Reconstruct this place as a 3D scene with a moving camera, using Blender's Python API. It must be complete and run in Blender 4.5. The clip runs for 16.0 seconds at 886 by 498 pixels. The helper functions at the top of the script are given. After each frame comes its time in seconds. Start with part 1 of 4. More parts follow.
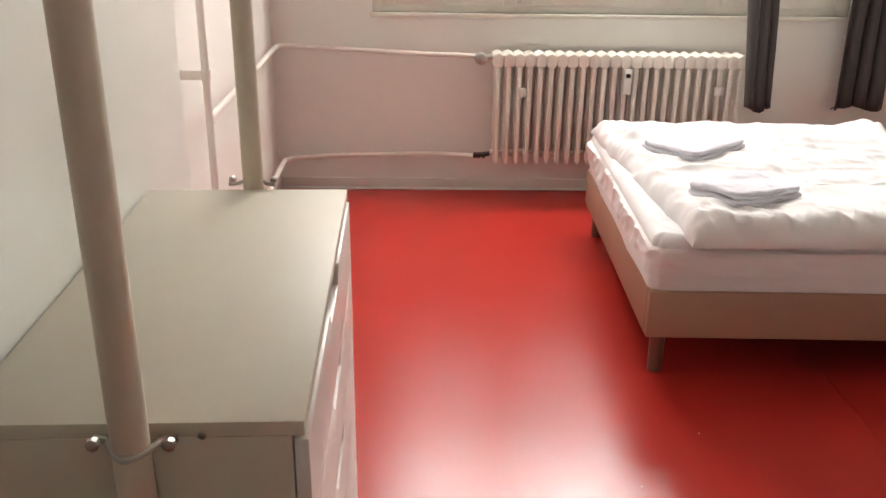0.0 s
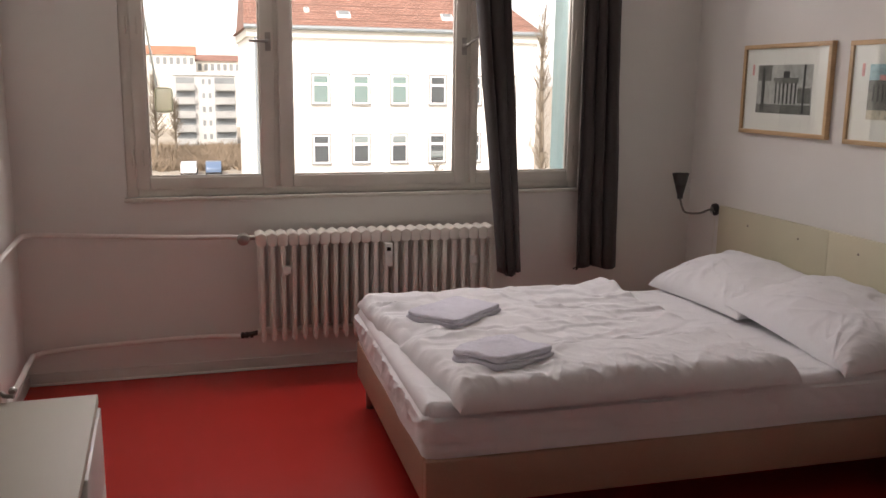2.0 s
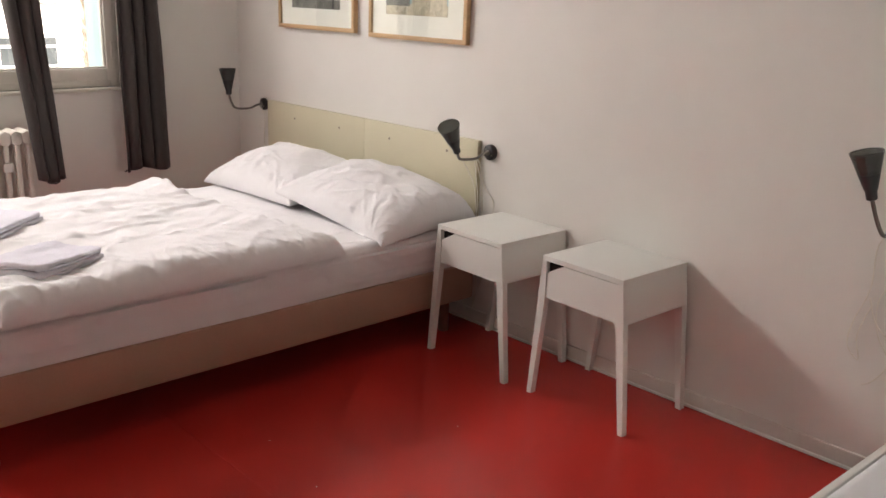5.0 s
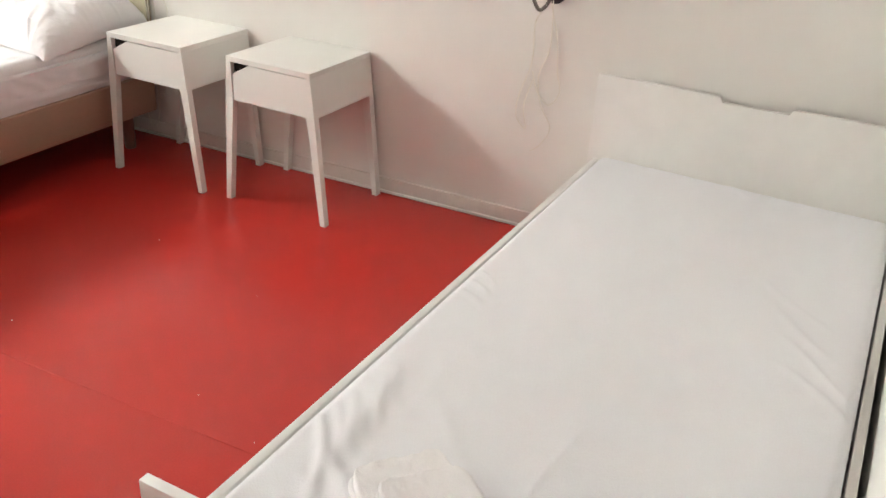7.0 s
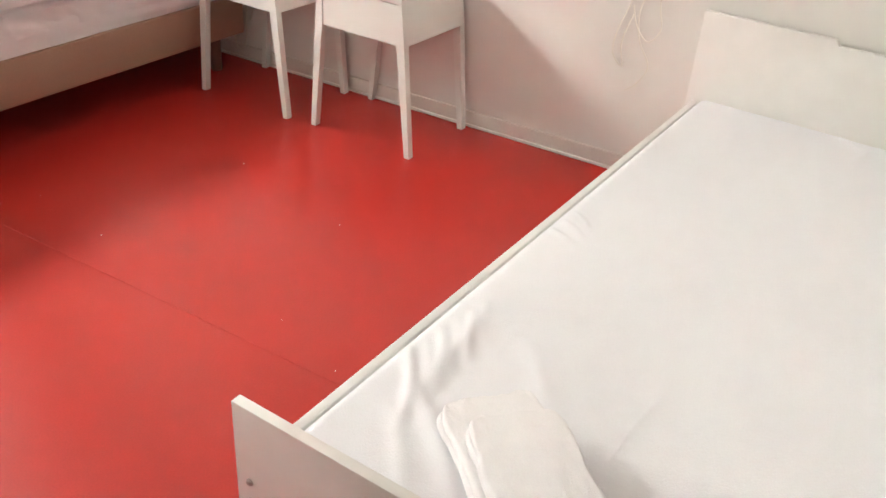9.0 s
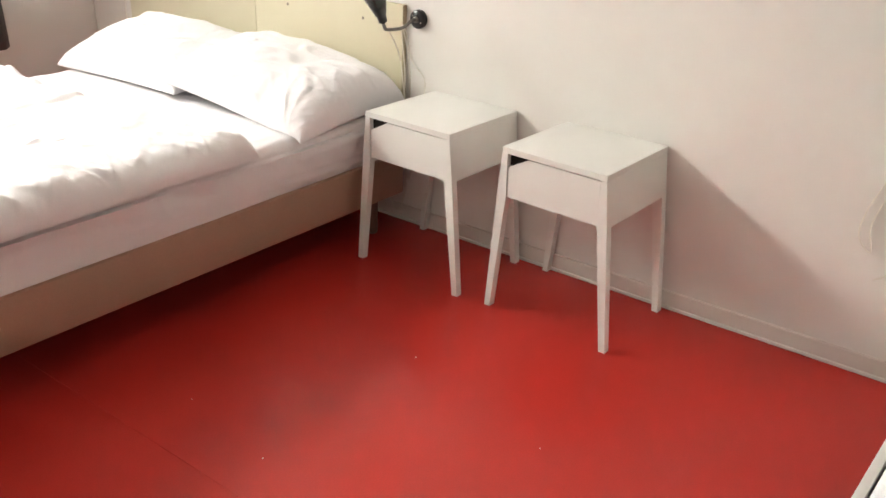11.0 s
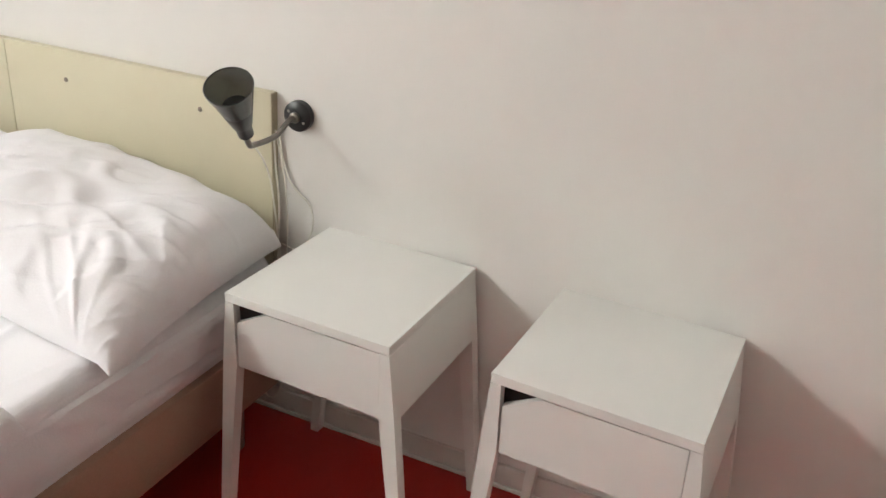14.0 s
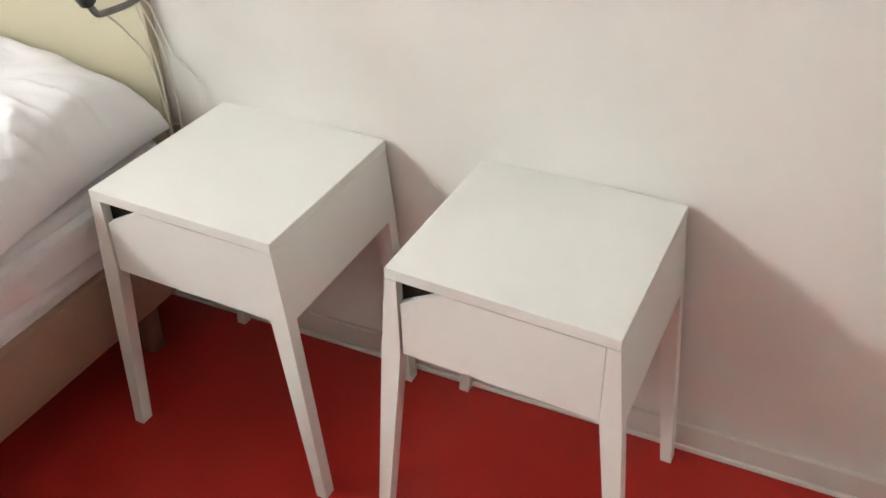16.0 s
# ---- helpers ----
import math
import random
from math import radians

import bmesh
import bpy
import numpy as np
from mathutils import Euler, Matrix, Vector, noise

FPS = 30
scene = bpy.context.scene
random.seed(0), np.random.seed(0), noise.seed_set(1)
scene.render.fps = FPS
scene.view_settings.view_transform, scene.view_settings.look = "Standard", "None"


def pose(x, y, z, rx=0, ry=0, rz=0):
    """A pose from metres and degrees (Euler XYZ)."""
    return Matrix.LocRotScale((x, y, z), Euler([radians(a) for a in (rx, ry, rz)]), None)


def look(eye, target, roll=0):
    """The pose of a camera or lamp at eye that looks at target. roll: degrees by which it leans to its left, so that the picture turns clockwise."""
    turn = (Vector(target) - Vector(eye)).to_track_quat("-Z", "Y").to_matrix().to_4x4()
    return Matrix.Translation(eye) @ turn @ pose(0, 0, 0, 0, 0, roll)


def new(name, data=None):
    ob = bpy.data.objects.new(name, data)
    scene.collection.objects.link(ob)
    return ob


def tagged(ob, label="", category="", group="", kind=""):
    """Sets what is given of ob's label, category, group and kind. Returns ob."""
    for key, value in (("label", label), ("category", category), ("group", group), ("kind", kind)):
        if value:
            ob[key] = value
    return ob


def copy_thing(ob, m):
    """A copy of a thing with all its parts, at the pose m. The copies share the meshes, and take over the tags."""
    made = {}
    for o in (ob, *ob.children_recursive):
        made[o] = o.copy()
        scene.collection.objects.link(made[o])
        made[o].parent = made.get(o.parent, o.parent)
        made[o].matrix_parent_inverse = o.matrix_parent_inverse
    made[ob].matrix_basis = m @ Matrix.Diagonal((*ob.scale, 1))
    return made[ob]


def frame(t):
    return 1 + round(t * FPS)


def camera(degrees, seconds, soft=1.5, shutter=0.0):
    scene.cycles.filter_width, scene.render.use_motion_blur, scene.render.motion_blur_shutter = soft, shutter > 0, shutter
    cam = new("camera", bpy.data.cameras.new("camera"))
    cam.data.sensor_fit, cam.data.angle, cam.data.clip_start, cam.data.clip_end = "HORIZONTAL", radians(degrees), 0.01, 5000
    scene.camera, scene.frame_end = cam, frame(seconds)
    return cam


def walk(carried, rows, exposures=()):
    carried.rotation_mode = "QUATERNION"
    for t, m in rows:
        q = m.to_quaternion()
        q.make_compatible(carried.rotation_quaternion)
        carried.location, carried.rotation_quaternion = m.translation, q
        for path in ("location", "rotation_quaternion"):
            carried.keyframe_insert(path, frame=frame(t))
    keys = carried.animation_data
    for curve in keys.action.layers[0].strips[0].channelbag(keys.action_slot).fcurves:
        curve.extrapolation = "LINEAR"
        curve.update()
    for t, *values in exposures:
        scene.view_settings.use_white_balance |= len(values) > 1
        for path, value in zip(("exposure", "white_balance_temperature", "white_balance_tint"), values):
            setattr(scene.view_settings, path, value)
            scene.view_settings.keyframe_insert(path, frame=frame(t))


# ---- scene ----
cam = camera(53.8, 16.0)
PATH = [
    (0, (0.219, 0.651, 1.452), (0.261, 2.507, 0.709), 0.8),
    (0.5, (0.217, 0.664, 1.46), (0.495, 2.525, 0.783), 1.3),
    (1, (0.226, 0.655, 1.469), (0.654, 2.517, 0.88), 1.0),
    (1.5, (0.233, 0.647, 1.481), (0.737, 2.522, 1.0), 0.8),
    (2, (0.246, 0.636, 1.497), (0.798, 2.522, 1.124), 0.7),
    (2.5, (0.233, 0.637, 1.52), (0.858, 2.51, 1.204), 0.6),
    (3, (0.262, 0.614, 1.507), (0.99, 2.447, 1.174), 0.5),
    (3.5, (0.278, 0.584, 1.51), (1.15, 2.342, 1.125), 0.7),
    (4, (0.283, 0.566, 1.506), (1.312, 2.225, 1.071), 1.2),
    (4.5, (0.296, 0.542, 1.484), (1.486, 2.069, 0.981), 1.8),
    (5, (0.283, 0.518, 1.464), (1.629, 1.887, 0.904), 2.1),
    (5.2, (0.273, 0.518, 1.465), (1.684, 1.806, 0.872), 1.8),
    (7.3, (0.256, 0.45, 1.402), (1.872, 1.128, 0.437), 3.7),
    (7.5, (0.251, 0.452, 1.39), (1.855, 1.106, 0.389), 3.6),
    (8, (0.258, 0.47, 1.37), (1.82, 1.094, 0.288), 4.1),
    (8.5, (0.268, 0.49, 1.372), (1.798, 1.169, 0.277), 4.4),
    (9, (0.274, 0.526, 1.38), (1.762, 1.351, 0.33), 4.3),
    (9.5, (0.276, 0.582, 1.385), (1.72, 1.556, 0.402), 4.0),
    (11.8, (0.894, 1.449, 1.435), (2.359, 2.57, 0.661), 1.3),
    (12, (1.008, 1.53, 1.439), (2.457, 2.686, 0.686), 1.6),
    (12.5, (1.237, 1.717, 1.435), (2.667, 2.87, 0.643), 4.1),
    (13, (1.382, 1.945, 1.414), (2.958, 2.908, 0.647), 3.9),
    (13.5, (1.443, 2.059, 1.408), (3.12, 2.785, 0.594), 5.5),
    (14, (1.497, 2.072, 1.398), (3.164, 2.756, 0.531), 4.4),
    (14.5, (1.591, 2.044, 1.38), (3.208, 2.711, 0.412), 3.6),
    (15, (1.695, 1.997, 1.378), (3.235, 2.73, 0.332), 3.3),
    (15.5, (1.745, 1.963, 1.377), (3.267, 2.702, 0.31), 1.2),
    (16, (1.785, 1.97, 1.34), (3.281, 2.608, 0.176), 0.4),
]
EXPOSURES = [(0.0, 3.47, 7150, 12), (0.5, 3.08, 7200, 13), (1.0, 2.82, 7250, 17), (1.5, 2.36, 7250, 20), (2.0, 1.94, 7050, 22), (2.5, 1.58, 7000, 23), (3.5, 1.62, 7000, 24), (4.0, 2.1, 7050, 23), (4.5, 2.6, 7150, 20), (5.0, 3.03, 7150, 18), (7.5, 3.93, 6900, 10), (9.0, 4.17, 7000, 11), (9.5, 4.34, 6950, 10), (12.0, 3.26, 7250, 12), (12.5, 3.06, 7200, 12), (13.0, 3.12, 6950, 10), (14.0, 3.36, 6800, 11), (15.0, 3.62, 6700, 10), (15.5, 3.62, 6700, 9), (16.0, 3.72, 6700, 9)]
walk(cam, [(t, look(eye, target, roll)) for t, eye, target, roll in PATH], EXPOSURES)

SKY_STRENGTH, SKY_FILL_WATTS = 0.09, 7.3

# ---- world, sun ----
world = bpy.data.worlds.new("overcast_sky")
scene.world = world
world.use_nodes = True
wn = world.node_tree.nodes
sky = wn.new("ShaderNodeTexSky")
sky.sky_type, sky.sun_disc = "NISHITA", False
sky.sun_elevation, sky.sun_rotation = radians(38), radians(200)
sky.air_density, sky.dust_density, sky.ozone_density = 1.0, 1.2, 1.0
hsv = wn.new("ShaderNodeHueSaturation")
hsv.inputs["Saturation"].default_value = 0.25
world.node_tree.links.new(sky.outputs[0], hsv.inputs["Color"])
world.node_tree.links.new(hsv.outputs[0], wn["Background"].inputs[0])
wn["Background"].inputs[1].default_value = SKY_STRENGTH

sun_data = bpy.data.lights.new("sun", "SUN")
sun_data.energy, sun_data.angle, sun_data.color = 1.4, radians(15), (1.0, 0.96, 0.9)
sun = new("sun", sun_data)
sun.matrix_world = look((-20, -40, 40), (0, 5, 0))

# added area lamp, out of view in the window head, standing in for sky light
lamp_data = bpy.data.lights.new("sky_fill_lamp", "AREA")
lamp_data.shape, lamp_data.size, lamp_data.size_y = "RECTANGLE", 2.2, 0.44
lamp_data.energy, lamp_data.color = SKY_FILL_WATTS, (0.96, 0.98, 1.0)
sky_fill = new("sky_fill_lamp", lamp_data)
sky_fill.matrix_world = look((1.15, 5.33, 2.37), (1.15, 4.33, 1.95))


# ---- materials ----
def mat(name, color, rough=0.6, metal=0.0, var=0.08, scale=6.0, bump=0.0, bscale=60.0, fine=0.0, transmission=0.0, spec=0.5, stretch=(1, 1, 1), sheen=0.0, rvar=0.0):
    """A surface with broad and fine variation of tone, uneven gloss and relief."""
    m = bpy.data.materials.new(name)
    m.use_nodes = True
    n, l = m.node_tree.nodes, m.node_tree.links
    b = n["Principled BSDF"]
    b.inputs["Roughness"].default_value, b.inputs["Metallic"].default_value = rough, metal
    b.inputs["Transmission Weight"].default_value = transmission
    b.inputs["Specular IOR Level"].default_value = spec
    b.inputs["Sheen Weight"].default_value = sheen
    co = n.new("ShaderNodeTexCoord")
    mp = n.new("ShaderNodeMapping")
    mp.inputs["Scale"].default_value = stretch
    l.new(co.outputs["Object"], mp.inputs["Vector"])
    big = n.new("ShaderNodeTexNoise")
    big.inputs["Scale"].default_value, big.inputs["Detail"].default_value = scale, 4
    l.new(mp.outputs[0], big.inputs["Vector"])
    small = n.new("ShaderNodeTexNoise")
    small.inputs["Scale"].default_value, small.inputs["Detail"].default_value = bscale, 3
    l.new(mp.outputs[0], small.inputs["Vector"])
    mix = n.new("ShaderNodeMix")
    mix.data_type, mix.inputs[0].default_value = "FLOAT", 0.5 if fine else 0.0
    l.new(big.outputs[0], mix.inputs[2])
    l.new(small.outputs[0], mix.inputs[3])
    ramp = n.new("ShaderNodeValToRGB")
    ramp.color_ramp.elements[0].position, ramp.color_ramp.elements[1].position = 0.3, 0.7
    ramp.color_ramp.elements[0].color = (*[c * (1 - var) for c in color], 1)
    ramp.color_ramp.elements[1].color = (*[min(1, c * (1 + var)) for c in color], 1)
    l.new(mix.outputs[0], ramp.inputs[0])
    l.new(ramp.outputs[0], b.inputs["Base Color"])
    if rvar:
        mr = n.new("ShaderNodeMapRange")
        mr.inputs[1].default_value, mr.inputs[2].default_value = 0.3, 0.7
        mr.inputs[3].default_value, mr.inputs[4].default_value = rough - rvar, rough + rvar
        l.new(big.outputs[0], mr.inputs[0])
        l.new(mr.outputs[0], b.inputs["Roughness"])
    if bump:
        bp = n.new("ShaderNodeBump")
        bp.inputs["Strength"].default_value, bp.inputs["Distance"].default_value = bump, 0.004
        l.new(small.outputs[0], bp.inputs["Height"])
        l.new(bp.outputs[0], b.inputs["Normal"])
    return m


M_WALL = mat("wall_paint", (0.75, 0.733, 0.69), 0.75, var=0.035, scale=1.3, bump=0.10, bscale=90, spec=0.25)
# mid-tone for the unseen walls, dark so that they bounce less fill light
M_FILLCUT = mat("fill_cut_brown", (0.36, 0.31, 0.28), 0.7, var=0.06, scale=1.5, bump=0.1, bscale=90)
M_CEIL = mat("ceiling_paint", (0.74, 0.73, 0.71), 0.9, var=0.02, scale=2)
M_FLOOR = mat("red_linoleum", (0.46, 0.029, 0.022), 0.256, var=0.09, scale=2.2, bump=0.05, bscale=220, fine=1, rvar=0.012, spec=0.38)
M_SEAM = mat("linoleum_seam", (0.30, 0.018, 0.014), 0.5)
M_BASE = mat("grey_skirting", (0.68, 0.635, 0.59), 0.5, var=0.05, scale=5)
M_WINDOW = mat("window_lacquer", (0.66, 0.63, 0.56), 0.4, var=0.05, scale=5, bump=0.08, bscale=40)
M_RADIATOR = mat("radiator_enamel", (0.74, 0.70, 0.63), 0.38, var=0.03, scale=8, bump=0.05, bscale=50)
M_PIPE = mat("painted_pipe", (0.74, 0.69, 0.64), 0.45, var=0.05, scale=8, bump=0.1, bscale=60)
M_CHROME = mat("worn_chrome", (0.42, 0.40, 0.37), 0.4, 1.0, var=0.1, scale=30)
M_BLACK = mat("black_plastic", (0.014, 0.014, 0.015), 0.32, var=0.15, scale=30)
M_DARKMETAL = mat("dark_valve", (0.05, 0.035, 0.03), 0.45, 0.4, var=0.3, scale=40)
M_ARM = mat("grey_steel_arm", (0.20, 0.19, 0.17), 0.38, 0.7, var=0.1, scale=40)
M_SMOKE = mat("smoked_plastic", (0.15, 0.16, 0.155), 0.12, var=0.05, scale=30, transmission=0.8)
M_CURTAIN = mat("charcoal_curtain", (0.055, 0.046, 0.044), 0.5, var=0.25, scale=5, bump=0.3, bscale=350, fine=1, stretch=(1, 1, 0.25), sheen=0.08, spec=0.3)
M_SHEET = mat("white_cotton", (0.80, 0.79, 0.80), 0.85, var=0.025, scale=5, bump=0.15, bscale=260, fine=1, spec=0.2, sheen=0.15)
M_JERSEY = mat("white_jersey_sheet", (0.785, 0.79, 0.81), 0.9, var=0.03, scale=3, bump=0.2, bscale=300, fine=1, spec=0.15)
M_TOWEL = mat("white_terry", (0.84, 0.83, 0.83), 0.95, var=0.05, scale=14, bump=0.45, bscale=420, fine=1, spec=0.1)
M_TOWELGREY = mat("lavender_white_terry", (0.71, 0.70, 0.765), 0.95, var=0.05, scale=14, bump=0.45, bscale=420, fine=1, spec=0.1)
M_BEDBASE = mat("beige_upholstery", (0.38, 0.23, 0.16), 0.55, var=0.08, scale=5, bump=0.15, bscale=240, fine=1)
M_LEG = mat("dark_wood_leg", (0.16, 0.07, 0.05), 0.4, var=0.15, scale=12)
M_HEAD = mat("cream_laminate", (0.62, 0.575, 0.42), 0.42, var=0.03, scale=3, bump=0.04, bscale=60)
M_HEADEDGE = mat("board_edge", (0.42, 0.36, 0.25), 0.6, var=0.1, scale=15)
M_SCREW = mat("screw_steel", (0.25, 0.22, 0.18), 0.35, 0.8)
M_FRAME = mat("pale_oak", (0.56, 0.37, 0.20), 0.45, var=0.18, scale=7, bump=0.15, bscale=90, fine=1, stretch=(0.3, 1, 6))
M_MATBOARD = mat("mat_board", (0.78, 0.77, 0.70), 0.8, var=0.02)
M_STAND = mat("white_foil_furniture", (0.745, 0.745, 0.705), 0.38, var=0.025, scale=3, bump=0.03, bscale=120)
# near black that paints shade inside furniture; also colours the meter display
M_DARK = mat("shade_and_display_black", (0.016, 0.012, 0.010), 0.85, spec=0.2)
M_DRESSER = mat("cream_melamine", (0.60, 0.56, 0.46), 0.5, var=0.03, scale=3, bump=0.04, bscale=140)
M_DRAWER = mat("white_melamine", (0.74, 0.70, 0.66), 0.36, var=0.03, scale=3)
M_POLE = mat("cream_painted_tube", (0.56, 0.485, 0.385), 0.35, var=0.05, scale=6)
M_BEDWHITE = mat("whitened_wood", (0.74, 0.725, 0.69), 0.42, var=0.025, scale=5, bump=0.08, bscale=60, stretch=(0.3, 2, 2))
M_CORD = mat("white_cord", (0.72, 0.69, 0.61), 0.5)
M_PLASTIC = mat("white_plastic", (0.75, 0.74, 0.70), 0.4)
M_PULL = mat("translucent_cream", (0.85, 0.82, 0.66), 0.6, transmission=0.6)
M_REVEAL = mat("pale_teal_reveal", (0.42, 0.58, 0.57), 0.6, var=0.05)

M_GLASS = bpy.data.materials.new("clear_glass")
M_GLASS.use_nodes = True
_b = M_GLASS.node_tree.nodes["Principled BSDF"]
_b.inputs["Transmission Weight"].default_value, _b.inputs["Roughness"].default_value, _b.inputs["IOR"].default_value = 1.0, 0.0, 1.45
_b.inputs["Base Color"].default_value = (0.97, 0.99, 0.98, 1)

# outside
M_FACADE = mat("white_render", (0.80, 0.79, 0.74), 0.9, var=0.03, scale=0.2)
M_CORNICE = mat("cream_cornice", (0.66, 0.65, 0.58), 0.9, var=0.05, scale=0.5)
M_GUTTER = mat("zinc_gutter", (0.26, 0.30, 0.31), 0.5, 0.3)
M_TILE = mat("clay_roof_tile", (0.36, 0.205, 0.155), 0.8, var=0.22, scale=0.5, fine=1, bscale=4)
def roof_pattern(m):
    """Tile columns across the rows of the roof."""
    n, l = m.node_tree.nodes, m.node_tree.links
    br = n.new("ShaderNodeTexBrick")
    br.inputs["Scale"].default_value = 1.0
    br.inputs["Brick Width"].default_value, br.inputs["Row Height"].default_value, br.inputs["Mortar Size"].default_value = 0.32, 0.28, 0.035
    br.inputs["Color1"].default_value, br.inputs["Color2"].default_value, br.inputs["Mortar"].default_value = (1, 1, 1, 1), (0.74, 0.70, 0.68, 1), (0.5, 0.47, 0.45, 1)
    l.new(n["Texture Coordinate"].outputs["Object"], br.inputs["Vector"])
    mx = n.new("ShaderNodeMix")
    mx.data_type, mx.blend_type, mx.inputs[0].default_value = "RGBA", "MULTIPLY", 1.0
    src = n["Principled BSDF"].inputs["Base Color"].links[0].from_socket
    l.new(src, mx.inputs[6])
    l.new(br.outputs["Color"], mx.inputs[7])
    l.new(mx.outputs[2], n["Principled BSDF"].inputs["Base Color"])


roof_pattern(M_TILE)
M_PANEDARK = mat("far_window_glass", (0.075, 0.085, 0.088), 0.35, var=0.2, scale=0.3, spec=0.12)
# far glazing paled to paint distance haze; blind slats share this grey
M_HAZE = mat("hazed_grey", (0.22, 0.24, 0.24), 0.5, var=0.2, scale=0.3, spec=0.2)
M_BLIND = mat("green_blind", (0.15, 0.235, 0.215), 0.7, var=0.1)
# grey that puts the shade at window edges into colour
M_SHADE = mat("grey_edge_shade", (0.20, 0.20, 0.185), 0.8, var=0.1)
M_PVC = mat("white_pvc", (0.75, 0.75, 0.72), 0.5)
M_BLOCK = mat("grey_concrete_block", (0.50, 0.50, 0.47), 0.9, var=0.08, scale=0.3)
M_BALCONY = mat("balcony_panel", (0.36, 0.37, 0.35), 0.8, var=0.1, scale=0.4)
M_ORANGE = mat("orange_roof", (0.40, 0.18, 0.105), 0.8, var=0.15, scale=0.5)
M_GROUND = mat("winter_ground", (0.36, 0.32, 0.25), 0.95, var=0.3, scale=0.08, fine=1, bscale=1.5)
M_TWIG = mat("bare_twigs", (0.17, 0.14, 0.10), 0.9, var=0.3, scale=3)
M_SHRUB = mat("dry_shrub", (0.22, 0.17, 0.115), 0.9, var=0.3, scale=1)
M_CARW = mat("white_car_paint", (0.7, 0.7, 0.7), 0.3)
M_CARB = mat("blue_car_paint", (0.12, 0.18, 0.27), 0.3)
M_TYRE = mat("tyre_rubber", (0.02, 0.02, 0.02), 0.8)


# ---- mesh tools ----
def box(x0, y0, z0, x1, y1, z1, bevel=0.0, bm=None, seg=2):
    """A box between two corners, its edges rounded by bevel."""
    own = bmesh.new()
    bmesh.ops.create_cube(own, size=1)
    for v in own.verts:
        v.co = Vector(((x0 + x1) / 2 + v.co.x * (x1 - x0), (y0 + y1) / 2 + v.co.y * (y1 - y0), (z0 + z1) / 2 + v.co.z * (z1 - z0)))
    if bevel:
        bmesh.ops.bevel(own, geom=own.edges[:], offset=bevel, segments=seg, profile=0.5, affect="EDGES")
    return join(bm, own)


def join(bm, own):
    if bm is None:
        return own
    me = bpy.data.meshes.new("t")
    own.to_mesh(me)
    own.free()
    bm.from_mesh(me)
    bpy.data.meshes.remove(me)
    return bm


def lathe(rings, n=24, m=None, bm=None, cap=True):
    """A turned body from (radius, z) rings, closed at both ends when cap is set."""
    own = bmesh.new()
    rows = [[own.verts.new((r * math.cos(2 * math.pi * k / n), r * math.sin(2 * math.pi * k / n), z)) for k in range(n)] for r, z in rings]
    for a, b in zip(rows, rows[1:]):
        for k in range(n):
            own.faces.new((a[k], a[(k + 1) % n], b[(k + 1) % n], b[k]))
    if cap:
        own.faces.new(rows[0][::-1])
        own.faces.new(rows[-1])
    if m is not None:
        own.transform(m)
    return join(bm, own)


def tube(points, r, n=10, bm=None, smooth=6):
    """A tube swept along a smoothed line of points."""
    pts = [Vector(p) for p in points]
    if smooth and len(pts) > 2:
        fine = []
        for i in range(len(pts) - 1):
            p0, p1, p2, p3 = pts[max(i - 1, 0)], pts[i], pts[i + 1], pts[min(i + 2, len(pts) - 1)]
            for k in range(smooth):
                t = k / smooth
                fine.append(0.5 * (2 * p1 + (p2 - p0) * t + (2 * p0 - 5 * p1 + 4 * p2 - p3) * t * t + (3 * p1 - p0 - 3 * p2 + p3) * t ** 3))
        pts = fine + [pts[-1]]
    own = bmesh.new()
    rows, up = [], None
    for i, p in enumerate(pts):
        d = (pts[min(i + 1, len(pts) - 1)] - pts[max(i - 1, 0)]).normalized()
        if up is None:
            up = d.orthogonal().normalized()
        up = (up - d * up.dot(d)).normalized()
        side = d.cross(up)
        rad = r if not isinstance(r, (tuple, list)) else r[0] + (r[1] - r[0]) * i / (len(pts) - 1)
        rows.append([own.verts.new(p + rad * (math.cos(2 * math.pi * k / n) * up + math.sin(2 * math.pi * k / n) * side)) for k in range(n)])
    for a, b in zip(rows, rows[1:]):
        for k in range(n):
            own.faces.new((a[k], a[(k + 1) % n], b[(k + 1) % n], b[k]))
    own.faces.new(rows[0][::-1])
    own.faces.new(rows[-1])
    return join(bm, own)


def grid(nu, nv, f):
    """A sheet of nu by nv quads through f(u, v), u and v from 0 to 1."""
    bm = bmesh.new()
    rows = [[bm.verts.new(f(i / nu, j / nv)) for j in range(nv + 1)] for i in range(nu + 1)]
    for i in range(nu):
        for j in range(nv):
            bm.faces.new((rows[i][j], rows[i + 1][j], rows[i + 1][j + 1], rows[i][j + 1]))
    return bm


def prism(poly, axis, a, b, bm=None, bevel=0.0):
    """A flat outline pushed from a to b along axis; outline given in the other two axes in order."""
    own = bmesh.new()

    def at(p, d):
        c = list(p)
        c.insert("xyz".index(axis), d)
        return own.verts.new(c)

    lo, hi = [at(p, a) for p in poly], [at(p, b) for p in poly]
    own.faces.new(lo[::-1])
    own.faces.new(hi)
    for k in range(len(poly)):
        j = (k + 1) % len(poly)
        own.faces.new((lo[k], lo[j], hi[j], hi[k]))
    bmesh.ops.recalc_face_normals(own, faces=own.faces[:])
    if bevel:
        bmesh.ops.bevel(own, geom=own.edges[:], offset=bevel, segments=2, profile=0.5, affect="EDGES")
    return join(bm, own)


